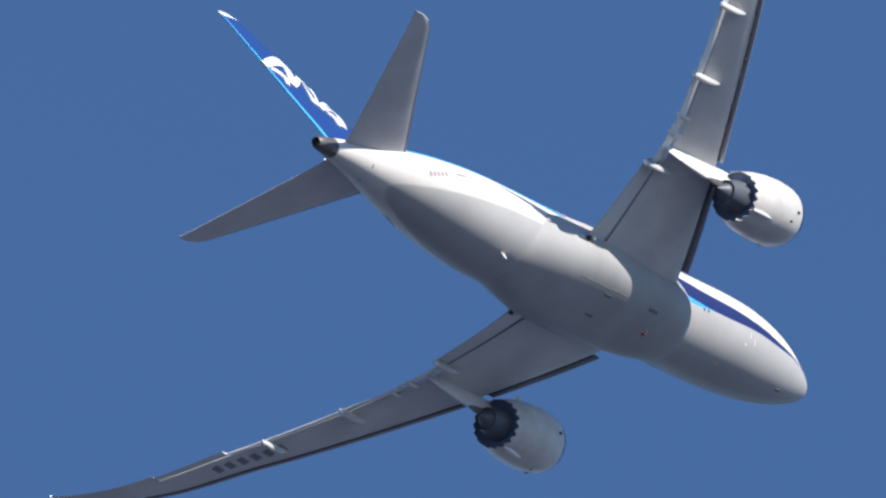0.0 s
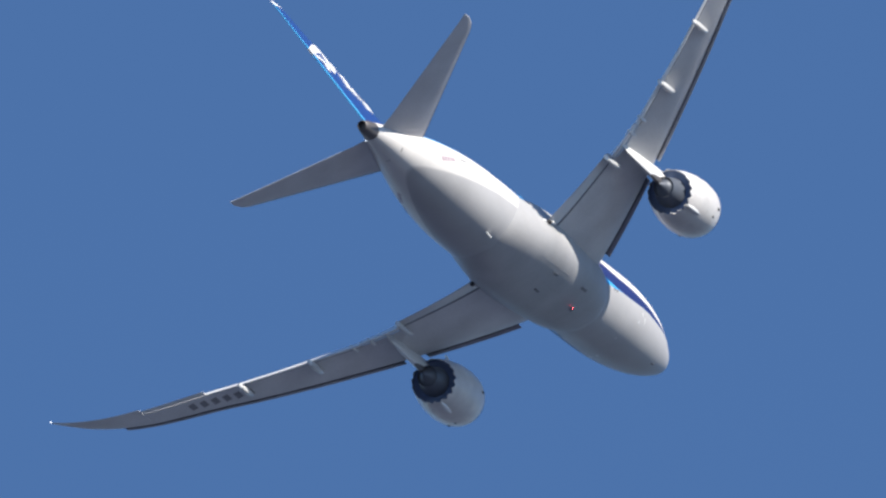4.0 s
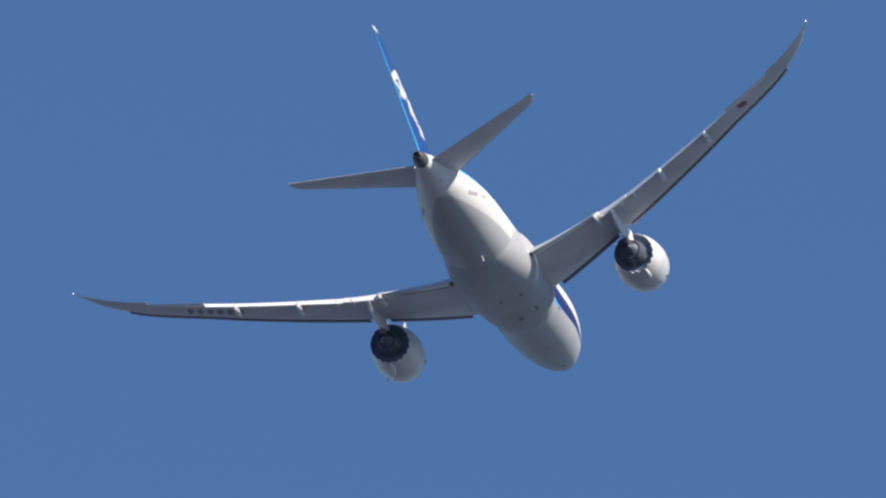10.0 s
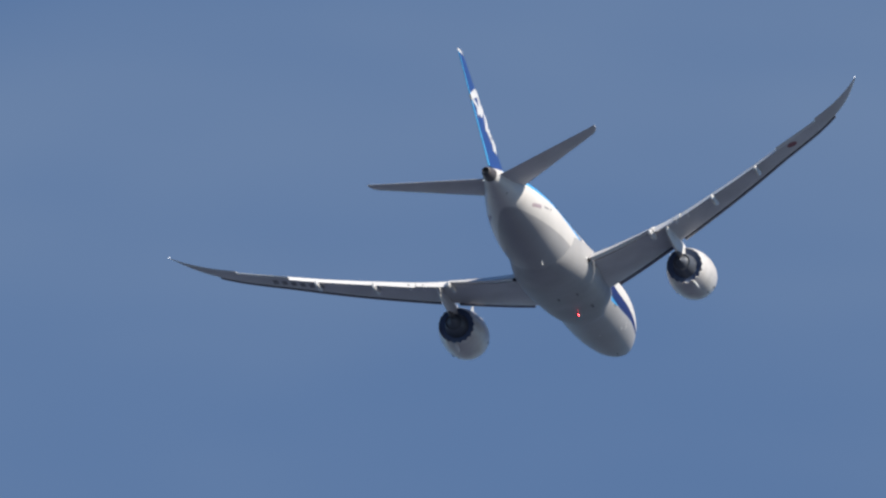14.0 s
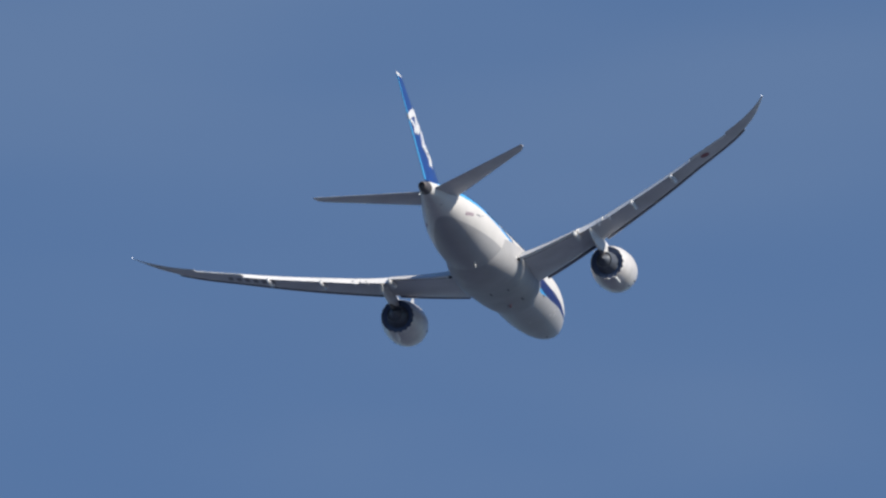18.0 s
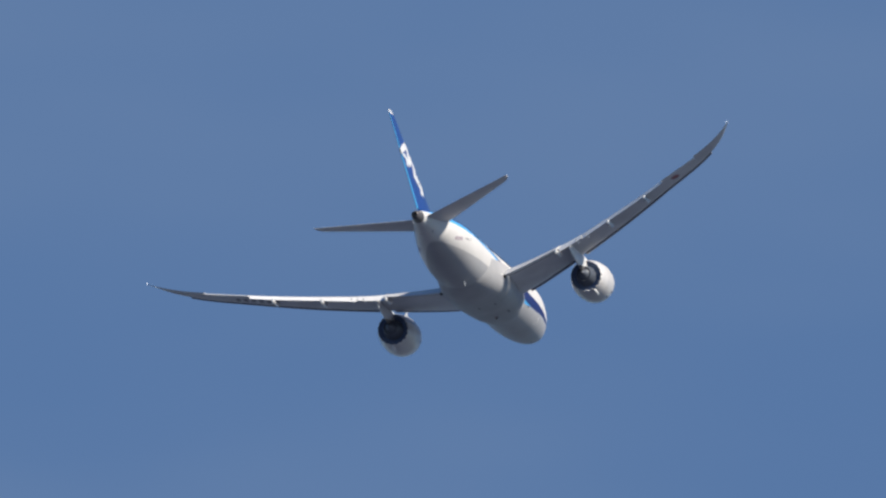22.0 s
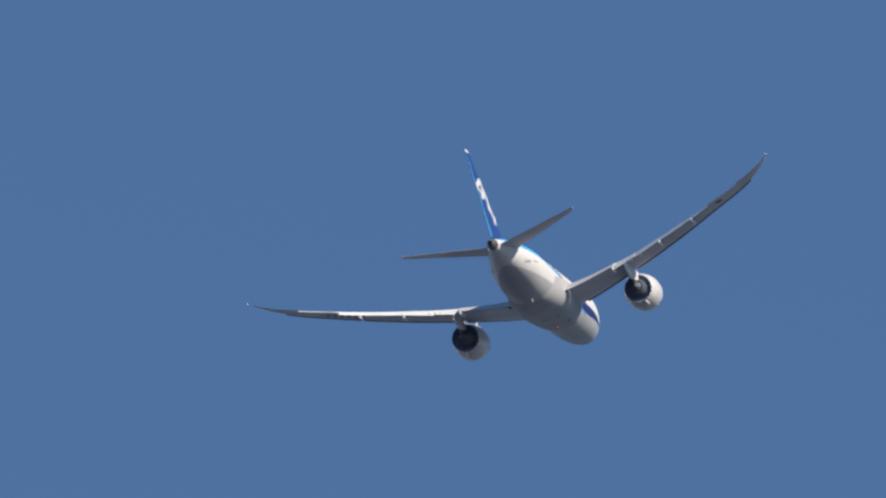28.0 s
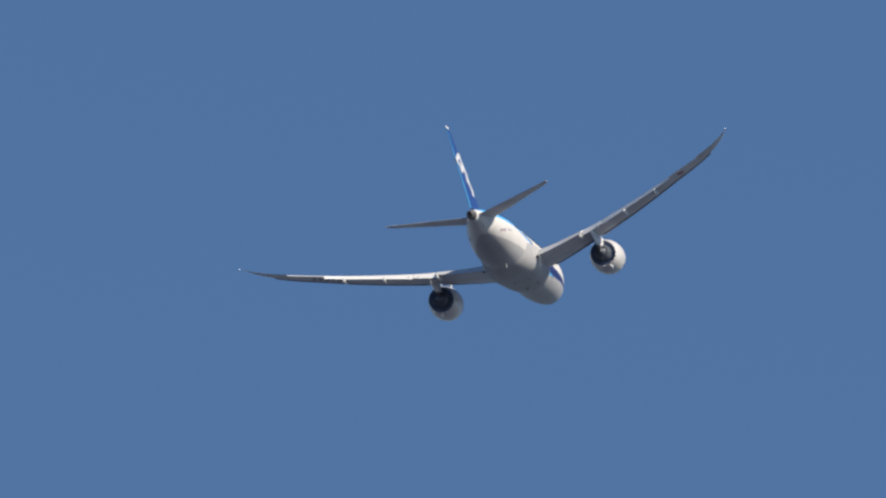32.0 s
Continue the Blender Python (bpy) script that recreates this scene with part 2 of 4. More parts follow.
def hull_paint():
    """White over a grey belly, with a deep blue cheat line edged in bright blue below."""
    mat = material("hull_paint", WHITE, 0.45, dirt=0.07, shine=0.28)
    nt = mat.node_tree
    link = nt.links.new
    mul = next(n for n in nt.nodes if n.type == "MIX")
    coord = next(n for n in nt.nodes if n.type == "TEX_COORD")
    split = nt.nodes.new("ShaderNodeSeparateXYZ")
    link(coord.outputs["Object"], split.inputs["Vector"])

    def edge(stops):
        """Height of a paint edge along the hull, from (station, height) pairs."""
        pos = nt.nodes.new("ShaderNodeMapRange")
        pos.inputs["From Min"].default_value = -BASE
        pos.inputs["From Max"].default_value = 60 - BASE
        ramp = nt.nodes.new("ShaderNodeFloatCurve")
        curve = ramp.mapping.curves[0]
        pts = [(x / 60, (z + axis(x) + 5) / 10) for x, z in stops]
        curve.points[0].location, curve.points[1].location = pts[0], pts[-1]
        for p in pts[1:-1]:
            curve.points.new(*p)
        ramp.mapping.update()
        link(split.outputs["X"], pos.inputs["Value"])
        link(pos.outputs["Result"], ramp.inputs["Value"])
        back = nt.nodes.new("ShaderNodeMath")
        back.operation = "MULTIPLY_ADD"
        back.inputs[1].default_value, back.inputs[2].default_value = 10, -5
        link(ramp.outputs["Value"], back.inputs[0])
        return back.outputs["Value"]

    def above(socket, soft=0.02):
        """1 above the edge, 0 below it."""
        sub = nt.nodes.new("ShaderNodeMath")
        sub.operation = "SUBTRACT"
        link(split.outputs["Z"], sub.inputs[0])
        link(socket, sub.inputs[1])
        step = nt.nodes.new("ShaderNodeMapRange")
        step.inputs["From Min"].default_value, step.inputs["From Max"].default_value = -soft, soft
        link(sub.outputs["Value"], step.inputs["Value"])
        return step.outputs["Result"]

    def over(colour_socket, colour, fac):
        mix = nt.nodes.new("ShaderNodeMix")
        mix.data_type = "RGBA"
        mix.inputs["B"].default_value = (*colour, 1)
        link(fac, mix.inputs["Factor"])
        if isinstance(colour_socket, tuple):
            mix.inputs["A"].default_value = (*colour_socket, 1)
        else:
            link(colour_socket, mix.inputs["A"])
        return mix.outputs["Result"]

    c = over(GREY, HULL_WHITE, above(edge(BELLY_EDGE), 0.05))
    c = over(c, CYAN, above(edge(CYAN_EDGE)))
    c = over(c, INDIGO, above(edge(BLUE_EDGE)))
    c = over(c, HULL_WHITE, above(edge(ROOF_EDGE)))
    link(c, mul.inputs["A"])
    return mat


BASE = 28.0  # station of the aircraft's origin, metres aft of the nose
# paint edges, heights above the hull's axis
BELLY_EDGE = [(0, 0.5), (3, -0.2), (6, -0.9), (22, -1.2), (38, -1.2), (42, -1.02), (46.4, -0.72), (49, -0.54), (60, -0.4)]
CYAN_EDGE = [(0, -1.0), (2, -1.12), (4, -1.3), (6.5, -1.46), (10, -1.43), (13, -1.48), (15, -1.5), (17, -1.62), (20, -1.5), (25, -0.85), (33, 0.42), (40, 0.98), (47, 1.42), (60, 2.4)]
BLUE_EDGE = [(0, -1.0), (2, -1.12), (4, -1.3), (6.5, -1.46), (10, -1.43), (13, -1.48), (15, -1.47), (17, -1.38), (20, -1.1), (25, -0.45), (33, 0.82), (40, 1.5), (47, 2.05), (60, 3.1)]
ROOF_EDGE = [(0, -1.0), (2, -1.08), (4, -1.16), (6.5, -1.14), (8, -0.98), (10, -0.8), (12.5, -0.6), (15.7, -0.45), (17.4, -0.3), (20, -0.12), (25, 0.15), (33, 1.15), (40, 2.0), (47, 3.2), (60, 4.5)]
LEAN = 0.0344  # the hull's axis falls towards the nose against the wing's reference plane


def axis(x):
    return LEAN * (x - 54.0) + 0.066


mat_hull = hull_paint()

# ---- mesh helpers; stations run aft from the nose, y to starboard, z up ----


def part(name, bm, mat, parent, label="", smooth=True):
    me = bpy.data.meshes.new(name)
    bmesh.ops.recalc_face_normals(bm, faces=bm.faces)
    bm.to_mesh(me)
    bm.free()
    me.materials.append(mat)
    if smooth:
        me.shade_smooth()
        me.set_sharp_from_angle(angle=radians(38))
    ob = new(name, me)
    ob.parent = parent
    if label:
        tagged(ob, label)
    return ob


def loft(bm, rings, cap0=True, cap1=True, closed=True):
    rows = [[bm.verts.new((x - BASE, y, z)) for x, y, z in ring] for ring in rings]
    n = len(rows[0])
    for a, b in zip(rows, rows[1:]):
        for i in range(n if closed else n - 1):
            j = (i + 1) % n
            bm.faces.new((a[i], a[j], b[j], b[i]))
    if cap0:
        bm.faces.new(rows[0])
    if cap1:
        bm.faces.new(rows[-1][::-1])
    return rows


def interp(table, x):
    """Smooth monotone interpolation in a table of rows (x, a, b, ...)."""
    xs = [r[0] for r in table]
    i = max(0, min(len(xs) - 2, next((k for k in range(len(xs)) if xs[k] > x), len(xs)) - 1))
    h = xs[i + 1] - xs[i]
    s = max(0.0, min(1.0, (x - xs[i]) / h))
    out = []
    for c in range(1, len(table[0])):
        v = [r[c] for r in table]

        def slope(k):
            if k == 0:
                return (v[1] - v[0]) / (xs[1] - xs[0])
            if k == len(xs) - 1:
                return (v[-1] - v[-2]) / (xs[-1] - xs[-2])
            d0, d1 = (v[k] - v[k - 1]) / (xs[k] - xs[k - 1]), (v[k + 1] - v[k]) / (xs[k + 1] - xs[k])
            return 0.0 if d0 * d1 <= 0 else 2 * d0 * d1 / (d0 + d1)
        m0, m1 = slope(i), slope(i + 1)
        out.append((2 * s**3 - 3 * s**2 + 1) * v[i] + (s**3 - 2 * s**2 + s) * h * m0
                   + (-2 * s**3 + 3 * s**2) * v[i + 1] + (s**3 - s**2) * h * m1)
    return out


# station, crown height, keel height, half width
HULL = [(-0.3, -0.88, -1.02, 0.06), (0.0, -0.42, -1.5, 0.52), (0.6, 0.12, -1.86, 0.95), (1.6, 0.88, -2.18, 1.4),
        (2.8, 1.8, -2.48, 1.86), (4.2, 2.4, -2.72, 2.24), (6.2, 2.8, -2.88, 2.58), (8.5, 2.95, -2.96, 2.8),
        (11.5, 2.97, -2.97, 2.885), (35.0, 2.97, -2.97, 2.885), (38.0, 2.97, -2.78, 2.87), (41.0, 2.95, -2.3, 2.72),
        (44.0, 2.86, -1.66, 2.4), (47.0, 2.66, -0.98, 1.9), (50.0, 2.32, -0.3, 1.3), (52.5, 1.95, 0.22, 0.86),
        (54.0, 1.68, 0.46, 0.6)]


def hull_ring(x, n=64):
    top, low, half = interp(HULL, x)
    x = 54.0 - (54.0 - x) * 0.983
    mid, hh = (top + low) / 2 + axis(x), (top - low) / 2
    return [(x, half * math.cos(a), mid + hh * math.sin(a)) for a in (2 * math.pi * i / n for i in range(n))]


def side_point(x, z):
    """The starboard hull side's half width at a station, at a height above the hull's axis."""
    top, low, half = interp(HULL, 54.0 - (54.0 - x) / 0.983)
    s = max(-1.0, min(1.0, (z - (top + low) / 2) / ((top - low) / 2)))
    return half * math.sqrt(1 - s * s)


def build_fuselage(plane):
    bm = bmesh.new()
    xs = [-.3, -.26, -.2, -.1, 0, .12, .28, .45, .7, 1, 1.4, 1.9, 2.5, 3.2, 4, 5, 6, 7.2, 8.5, 10] + [11.5 + i * 1.175 for i in range(21)]
    xs += [36 + i * 0.9 for i in range(20)] + [54.0]
    loft(bm, [hull_ring(x) for x in xs])
    part("fuselage", bm, mat_hull, plane, "white fuselage with grey belly and blue cheat line")
    bm = bmesh.new()
    # exhaust cone of the auxiliary power unit
    rings = []
    for x, sc in ((54.0, 0.995), (54.6, 0.88), (55.2, 0.74), (55.7, 0.58), (55.76, 0.48), (55.4, 0.42)):
        top, low, half = interp(HULL, 54.0)
        mid, hh = (top + low) / 2 + axis(54.0) + (x - 54.0) * -0.02, (top - low) / 2
        rings.append([(x, half * sc * math.cos(a), mid + hh * sc * math.sin(a)) for a in (2 * math.pi * i / 32 for i in range(32))])
    loft(bm, rings)
    part("tail_cone", bm, mat_tailcone, plane, "sooty dark metal tail cone with exhaust opening")


# station, half width, lowest height of the wing-to-body fairing
FAIRING = [(17.0, 1.8, -2.88), (17.4, 2.4, -2.99), (18.4, 2.75, -3.07), (20.3, 3.0, -3.13), (24.0, 3.18, -3.2),
           (28.0, 3.32, -3.32), (31.0, 3.25, -3.36), (34.0, 2.9, -3.22), (36.0, 2.5, -3.0), (37.4, 2.1, -2.8)]
FAIRING_RISE = 1.1  # how far its flat bottom slopes up towards the sides


def build_fairing(plane):
    bm = bmesh.new()
    rings = []
    for i in range(46):
        x = 17.0 + i * 20.4 / 45
        box = 1.0 - 0.5 * math.sin(math.pi * i / 45) ** 0.5
        half, low = interp(FAIRING, x)
        ring = []
        for k in range(33):
            a = math.pi * (1 + k / 32)
            c, s = math.cos(a), math.sin(a)
            rise = FAIRING_RISE * (1.0 - box) * abs(c) ** (2 * box)
            ring.append((x, half * math.copysign(abs(c) ** box, c), axis(x) - 0.6 + (low + 0.6) * abs(s) ** box + rise))
        rings.append(ring)
    loft(bm, rings)
    part("wing_fairing", bm, mat_grey, plane, "smooth grey belly fairing under the wing roots")


# half span, leading and trailing edge stations, their heights, thickness ratio
WING = [(2.4, 19.2, 31.2, -2.0, -1.7, 0.13), (3.6, 20.0, 31.2, -1.92, -1.62, 0.125), (9.6, 23.95, 30.95, -1.08, -0.54, 0.105),
        (14.7, 27.52, 32.5, -0.12, 0.52, 0.1), (19.1, 30.47, 34.5, 0.93, 1.43, 0.1), (21.4, 32.02, 35.6, 1.56, 1.97, 0.1),
        (25.4, 34.2, 37.2, 2.74, 3.0, 0.1), (27.2, 35.7, 38.2, 3.35, 3.5, 0.09), (28.6, 37.5, 39.3, 3.9, 3.98, 0.08),
        (29.5, 39.25, 40.25, 4.33, 4.33, 0.07), (30.1, 40.65, 41.0, 4.62, 4.62, 0.06)]


def wing_at(y):
    return interp(WING, y)


def foil(y, c0, c1, n=10, drop=0.0, aft=0.0, sink=0.0):
    """Closed airfoil outline at y between chord fractions c0 and c1; drop turns it down about its front, in degrees."""
    le, te, z0, z1, th = wing_at(y)
    chord = te - le
    fr = [c0 + (c1 - c0) * (0.5 - 0.5 * math.cos(math.pi * i / n)) for i in range(n + 1)]

    def half(c):
        return 5 * th * (0.2969 * math.sqrt(max(c, 0)) - 0.126 * c - 0.3516 * c * c + 0.2843 * c**3 - 0.1015 * c**4)

    def mean(c):
        return z0 + (z1 - z0) * c + chord * 0.06 * c * (1 - c) * (0.3 + c)
    up = [(le + c * chord, mean(c) + chord * half(c)) for c in fr]
    lo = [(le + c * chord, mean(c) - chord * (0.85 * half(c) + 0.002)) for c in fr]
    if drop:
        # a rounded nose for the turned surface
        up[0] = (up[0][0], up[0][1] * 0.6 + lo[0][1] * 0.4)
        lo[0] = (lo[0][0], up[0][1] * 0.35 + lo[0][1] * 0.65)
    pts = up + lo[::-1][(1 if c1 >= 1 else 0):(-1 if c0 <= 0 else None)]
    if drop:
        hx, hz = le + c0 * chord, mean(c0) - chord * 0.5 * half(c0)
        a = radians(drop)
        pts = [(hx + aft + (x - hx) * math.cos(a) + (zz - hz) * math.sin(a), hz - sink - (x - hx) * math.sin(a) + (zz - hz) * math.cos(a)) for x, zz in pts]
    return [(x, y, zz) for x, zz in pts]


def under(x, y, out=0.0):
    """Height of the wing's underside at a station and half span."""
    le, te, z0, z1, th = wing_at(y)
    c = max(0.0, min(1.0, (x - le) / (te - le)))
    half = 5 * th * (0.2969 * math.sqrt(c) - 0.126 * c - 0.3516 * c * c + 0.2843 * c**3 - 0.1015 * c**4)
    return z0 + (z1 - z0) * c + (te - le) * (0.06 * c * (1 - c) * (0.3 + c) - 0.85 * half - 0.002) - out


def span(a, b, n):
    return [a + (b - a) * i / n for i in range(n + 1)]


def mirrored(bm, side):
    if side < 0:
        for v in bm.verts:
            v.co.y = -v.co.y
    return bm


def build_wing(plane, side):
    bm = bmesh.new()
    loft(bm, [foil(y, 0.0, 0.78 if y < 9.1 else 0.725, 14) for y in span(2.4, 25.39, 60)])
    loft(bm, [foil(y, 0.0, 1.0, 14) for y in span(25.4, 30.1, 16)])
    wing = part("wing", mirrored(bm, side), mat_wing, plane, "grey swept wing curving up to a raked tip")
    # trailing-edge surfaces: inboard flap, flaperon, outboard flap, aileron
    for name, a, b, c0, drop, mat, label in (
            ("flap", 3.3, 9.0, 0.80, 13, mat_wing, "lowered grey inboard flap"), ("flaperon", 9.12, 11.6, 0.77, 24, mat_flap, "lowered flaperon"),
            ("flap", 11.72, 21.35, 0.74, 25, mat_flap, "lowered pale outboard flap"), ("aileron", 21.45, 25.35, 0.75, 9, mat_wing, "grey aileron")):
        bm = bmesh.new()
        loft(bm, [foil(y, c0, 1.0, 8, drop, 0.05, 0.05) for y in span(a, b, 8)])
        part(name, mirrored(bm, side), mat, wing, label)
    # leading-edge slats, drooped ahead of the wing, with a dark strip painted as the gap's shade and its tracks behind
    # each
    for a, b in ((3.75, 9.4), (10.75, 13.44), (13.46, 16.24), (16.26, 19.04), (19.06, 21.84), (21.86, 24.44), (24.46, 27.0)):
        inner = a < 9
        bm, gap = bmesh.new(), bmesh.new()
        rings, rows = [], []
        for y in span(a, b, 4):
            le, te, z = wing_at(y)[:3]
            f = 0.25 + 0.055 * (te - le)
            ring = []
            for k in range(9):
                s = k / 8
                ring.append((le - f * 0.9 + s * f * 1.7, y, z - f * 0.24 + f * 0.58 * math.sin(math.pi * s * 0.5) ** 0.7))
            for k in range(7, 0, -1):
                s = k / 8
                ring.append((le - f * 0.9 + s * f * 0.55, y, z - f * 0.24 - f * 0.12 * math.sin(math.pi * s)))
            rings.append(ring)
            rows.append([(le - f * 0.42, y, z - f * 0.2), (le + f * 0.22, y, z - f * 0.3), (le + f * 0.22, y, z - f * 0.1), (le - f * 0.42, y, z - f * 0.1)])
        loft(bm, rings)
        part("slat", mirrored(bm, side), mat_slat if inner else mat_slat_grey, wing, "extended dark metal slat" if inner else "extended grey metal slat")
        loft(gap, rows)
        part("slat_shade_strip", mirrored(gap, side), mat_slat_shade, wing, "dark strip painted as the shaded gap behind the slat", smooth=False)
        for y in (a + 0.24 * (b - a), a + 0.76 * (b - a)):
            le, te, z = wing_at(y)[:3]
            f = 0.25 + 0.055 * (te - le)
            bm = bmesh.new()
            loft(bm, [[(le - f * 0.4, yy, z - f * 0.27), (le + f * 0.35, yy, z - f * 0.36), (le + f * 0.35, yy, z - f * 0.05), (le - f * 0.4, yy, z - f * 0.05)] for yy in (y - 0.07, y + 0.07)])
            part("slat_track", mirrored(bm, side), mat_edge, wing, smooth=False)
    # flap track fairings
    for y, x0, x1, z1, w in ((8.85, 27.8, 31.15, -1.3, 0.32), (11.05, 29.2, 30.9, -0.74, 0.19), (12.2, 29.5, 31.15, -0.48, 0.19),
                             (14.88, 29.6, 32.7, -0.15, 0.33), (19.28, 31.8, 34.7, 0.83, 0.31)):
        z0 = under(x0, y)
        bm = bmesh.new()
        rings = []
        for i in range(13):
            s = i / 12
            r = w * max(0.03, math.sin(math.pi * min(1.0, 0.04 + 0.66 * s)) ** 0.6 * (1.0 if s < 0.9 else 0.9))
            zc = z0 + (z1 - z0) * s - 0.16 * math.sin(math.pi * s)
            rings.append([(x0 + s * (x1 - x0), y + 0.62 * r * math.cos(a), zc + r * math.sin(a)) for a in (2 * math.pi * k / 14 for k in range(14))])
        loft(bm, rings)
        small = w < 0.25
        part("flap_fairing", mirrored(bm, side), mat_pod if small else mat_fairing, wing, "small pale flap fairing" if small else "white pod-shaped flap track fairing")
        if not small:
            bm = bmesh.new()
            loft(bm, [[(x1 - 0.03 + u, y + 0.6 * r * w * math.cos(a), z1 + r * w * math.sin(a)) for a in (2 * math.pi * k / 12 for k in range(12))]
                      for u, r in ((0.0, 0.72), (0.05, 0.66), (0.09, 0.45))])
            part("fairing_tip", mirrored(bm, side), mat_flap, wing, "blunt white end of the flap fairing")
    # dark strip that paints the cove's shade between the wing box and the flaps
    for a, b, c in ((3.3, 9.0, 0.78), (11.72, 21.35, 0.722)):
        bm = bmesh.new()
        rows = []
        for y in span(a, b, 16):
            le, te = wing_at(y)[:2]
            x0, x1 = le + (c - 0.008) * (te - le), le + (c + 0.002) * (te - le)
            rows.append([(x0, y, under(x0, y, 0.006)), (x1, y, under(x1, y, 0.006)), (x1, y, under(x1, y, -0.05)), (x0, y, under(x0, y, -0.02))])
        loft(bm, rows)
        part("flap_shade_strip", mirrored(bm, side), mat_flap_shade, wing, "dark strip painted as the shaded gap ahead of the flap", smooth=False)
    bm = bmesh.new()
    bmesh.ops.create_uvsphere(bm, u_segments=10, v_segments=6, radius=0.045, matrix=Matrix.Translation((41.0 - BASE, 30.07, 4.62)))
    part("position_light", mirrored(bm, side), mat_lamp, wing, "small white tip light")
    return wing


ENGINE_Y, ENGINE_Z, ENGINE_X, DROOP = 10.05, -3.03, 18.9, 0.03


def engine_z(x):
    """Height of the engine's axis, which falls towards the inlet."""
    return ENGINE_Z + DROOP * (x - ENGINE_X - 4.9)


def revolve(profile, n=48):
    """Rings of a body of revolution about the starboard engine's axis."""
    return [[(x, ENGINE_Y + r * math.cos(a), engine_z(x) + r * math.sin(a)) for a in (2 * math.pi * i / n for i in range(n))] for x, r in profile]


def build_engine(plane, side):
    bm = bmesh.new()
    n = 96
    cowl = [(ENGINE_X + 0.1, 1.85), (ENGINE_X + 0.4, 1.92), (ENGINE_X + 1.4, 1.99),
            (ENGINE_X + 2.6, 1.94), (ENGINE_X + 3.6, 1.82), (ENGINE_X + 4.4, 1.65), (ENGINE_X + 4.75, 1.56)]
    rings = revolve(cowl, n)
    # saw-tooth chevrons round the fan nozzle
    teeth = []
    for i in range(n):
        a = 2 * math.pi * i / n
        tooth = abs((i * 18 / n) % 1.0 - 0.5) * 2
        x, r = ENGINE_X + 4.78 + 0.38 * tooth, 1.545 - 0.05 * tooth
        teeth.append((x, ENGINE_Y + r * math.cos(a), engine_z(x) + r * math.sin(a)))
    rings.append(teeth)
    rings.append([(x - 0.01, ENGINE_Y + (y - ENGINE_Y) * 0.975, engine_z(x) + (z - engine_z(x)) * 0.975) for x, y, z in teeth])
    loft(bm, rings, cap0=False, cap1=False)
    nacelle = part("engine", mirrored(bm, side), mat_nacelle, plane, "large white turbofan nacelle with saw-tooth nozzle edge")
    bm = bmesh.new()
    loft(bm, revolve([(ENGINE_X + 0.5, 1.42), (ENGINE_X - 0.25, 1.46), (ENGINE_X - 0.38, 1.52), (ENGINE_X - 0.42, 1.58), (ENGINE_X - 0.38, 1.66),
                      (ENGINE_X - 0.28, 1.74), (ENGINE_X + 0.1, 1.85)], n), cap0=False, cap1=False)
    part("inlet_lip", mirrored(bm, side), mat_lip, nacelle, "bare metal inlet lip")
    # added end wall just inside the exit, so that light reaches it
    bm = bmesh.new()
    loft(bm, revolve([(ENGINE_X + 4.8, 1.5), (ENGINE_X + 4.74, 1.49), (ENGINE_X + 4.71, 1.44), (ENGINE_X + 4.7, 0.9)], 48), cap0=False)
    part("nozzle_end_wall", mirrored(bm, side), mat_duct, nacelle, "dark navy wall closing the fan nozzle near its mouth, haze in its colour")
    bm = bmesh.new()
    loft(bm, revolve([(ENGINE_X + 2.95, 1.12), (ENGINE_X + 4.0, 1.14), (ENGINE_X + 5.0, 0.98), (ENGINE_X + 5.9, 0.76), (ENGINE_X + 6.2, 0.7), (ENGINE_X + 6.17, 0.66), (ENGINE_X + 6.0, 0.65)], 48), cap0=False)
    part("core_nozzle", mirrored(bm, side), mat_core, nacelle, "heat-stained metal core nozzle")
    bm = bmesh.new()
    loft(bm, revolve([(ENGINE_X + 6.12, 0.655), (ENGINE_X + 6.19, 0.52), (ENGINE_X + 6.5, 0.34), (ENGINE_X + 6.9, 0.14), (ENGINE_X + 7.0, 0.03)], 32))
    part("exhaust_plug", mirrored(bm, side), mat_core, nacelle, "pointed metal exhaust plug")
    bm = bmesh.new()
    loft(bm, revolve([(ENGINE_X + 0.72, 1.42), (ENGINE_X + 0.75, 0.5), (ENGINE_X + 0.3, 0.06)], 48), cap0=False)
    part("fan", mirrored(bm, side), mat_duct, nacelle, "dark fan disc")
    # cowl seam, latches and the small lower bifurcation fairing
    bm = bmesh.new()
    seam_x, seam_r = ENGINE_X + 2.55, 1.945
    loft(bm, [[(seam_x + u, ENGINE_Y + (seam_r + o) * math.cos(a), engine_z(seam_x) + (seam_r + o) * math.sin(a)) for a in (2 * math.pi * i / 64 for i in range(64))]
              for u, o in ((-0.012, -0.05), (-0.012, 0.004), (0.012, 0.001), (0.012, -0.05))], cap0=False, cap1=False)
    part("cowl_seam", mirrored(bm, side), mat_cowl_seam, nacelle, "thin grey cowl seam")
    for ang, x in ((-42, 0.75), (-62, 1.35), (-150, 0.7)):
        bm = bmesh.new()
        a = radians(ang)
        rings = []
        for r in (1.85, 1.995):
            rings.append([(ENGINE_X + x + du, ENGINE_Y + r * math.cos(a + dv), engine_z(ENGINE_X + x) + r * math.sin(a + dv)) for du, dv in ((-0.13, -0.035), (0.13, -0.035), (0.13, 0.035), (-0.13, 0.035))])
        loft(bm, rings)
        part("cowl_vent", mirrored(bm, side), mat_dark, nacelle, "small dark cowl vent", smooth=False)
    bm = bmesh.new()
    low = radians(-74)
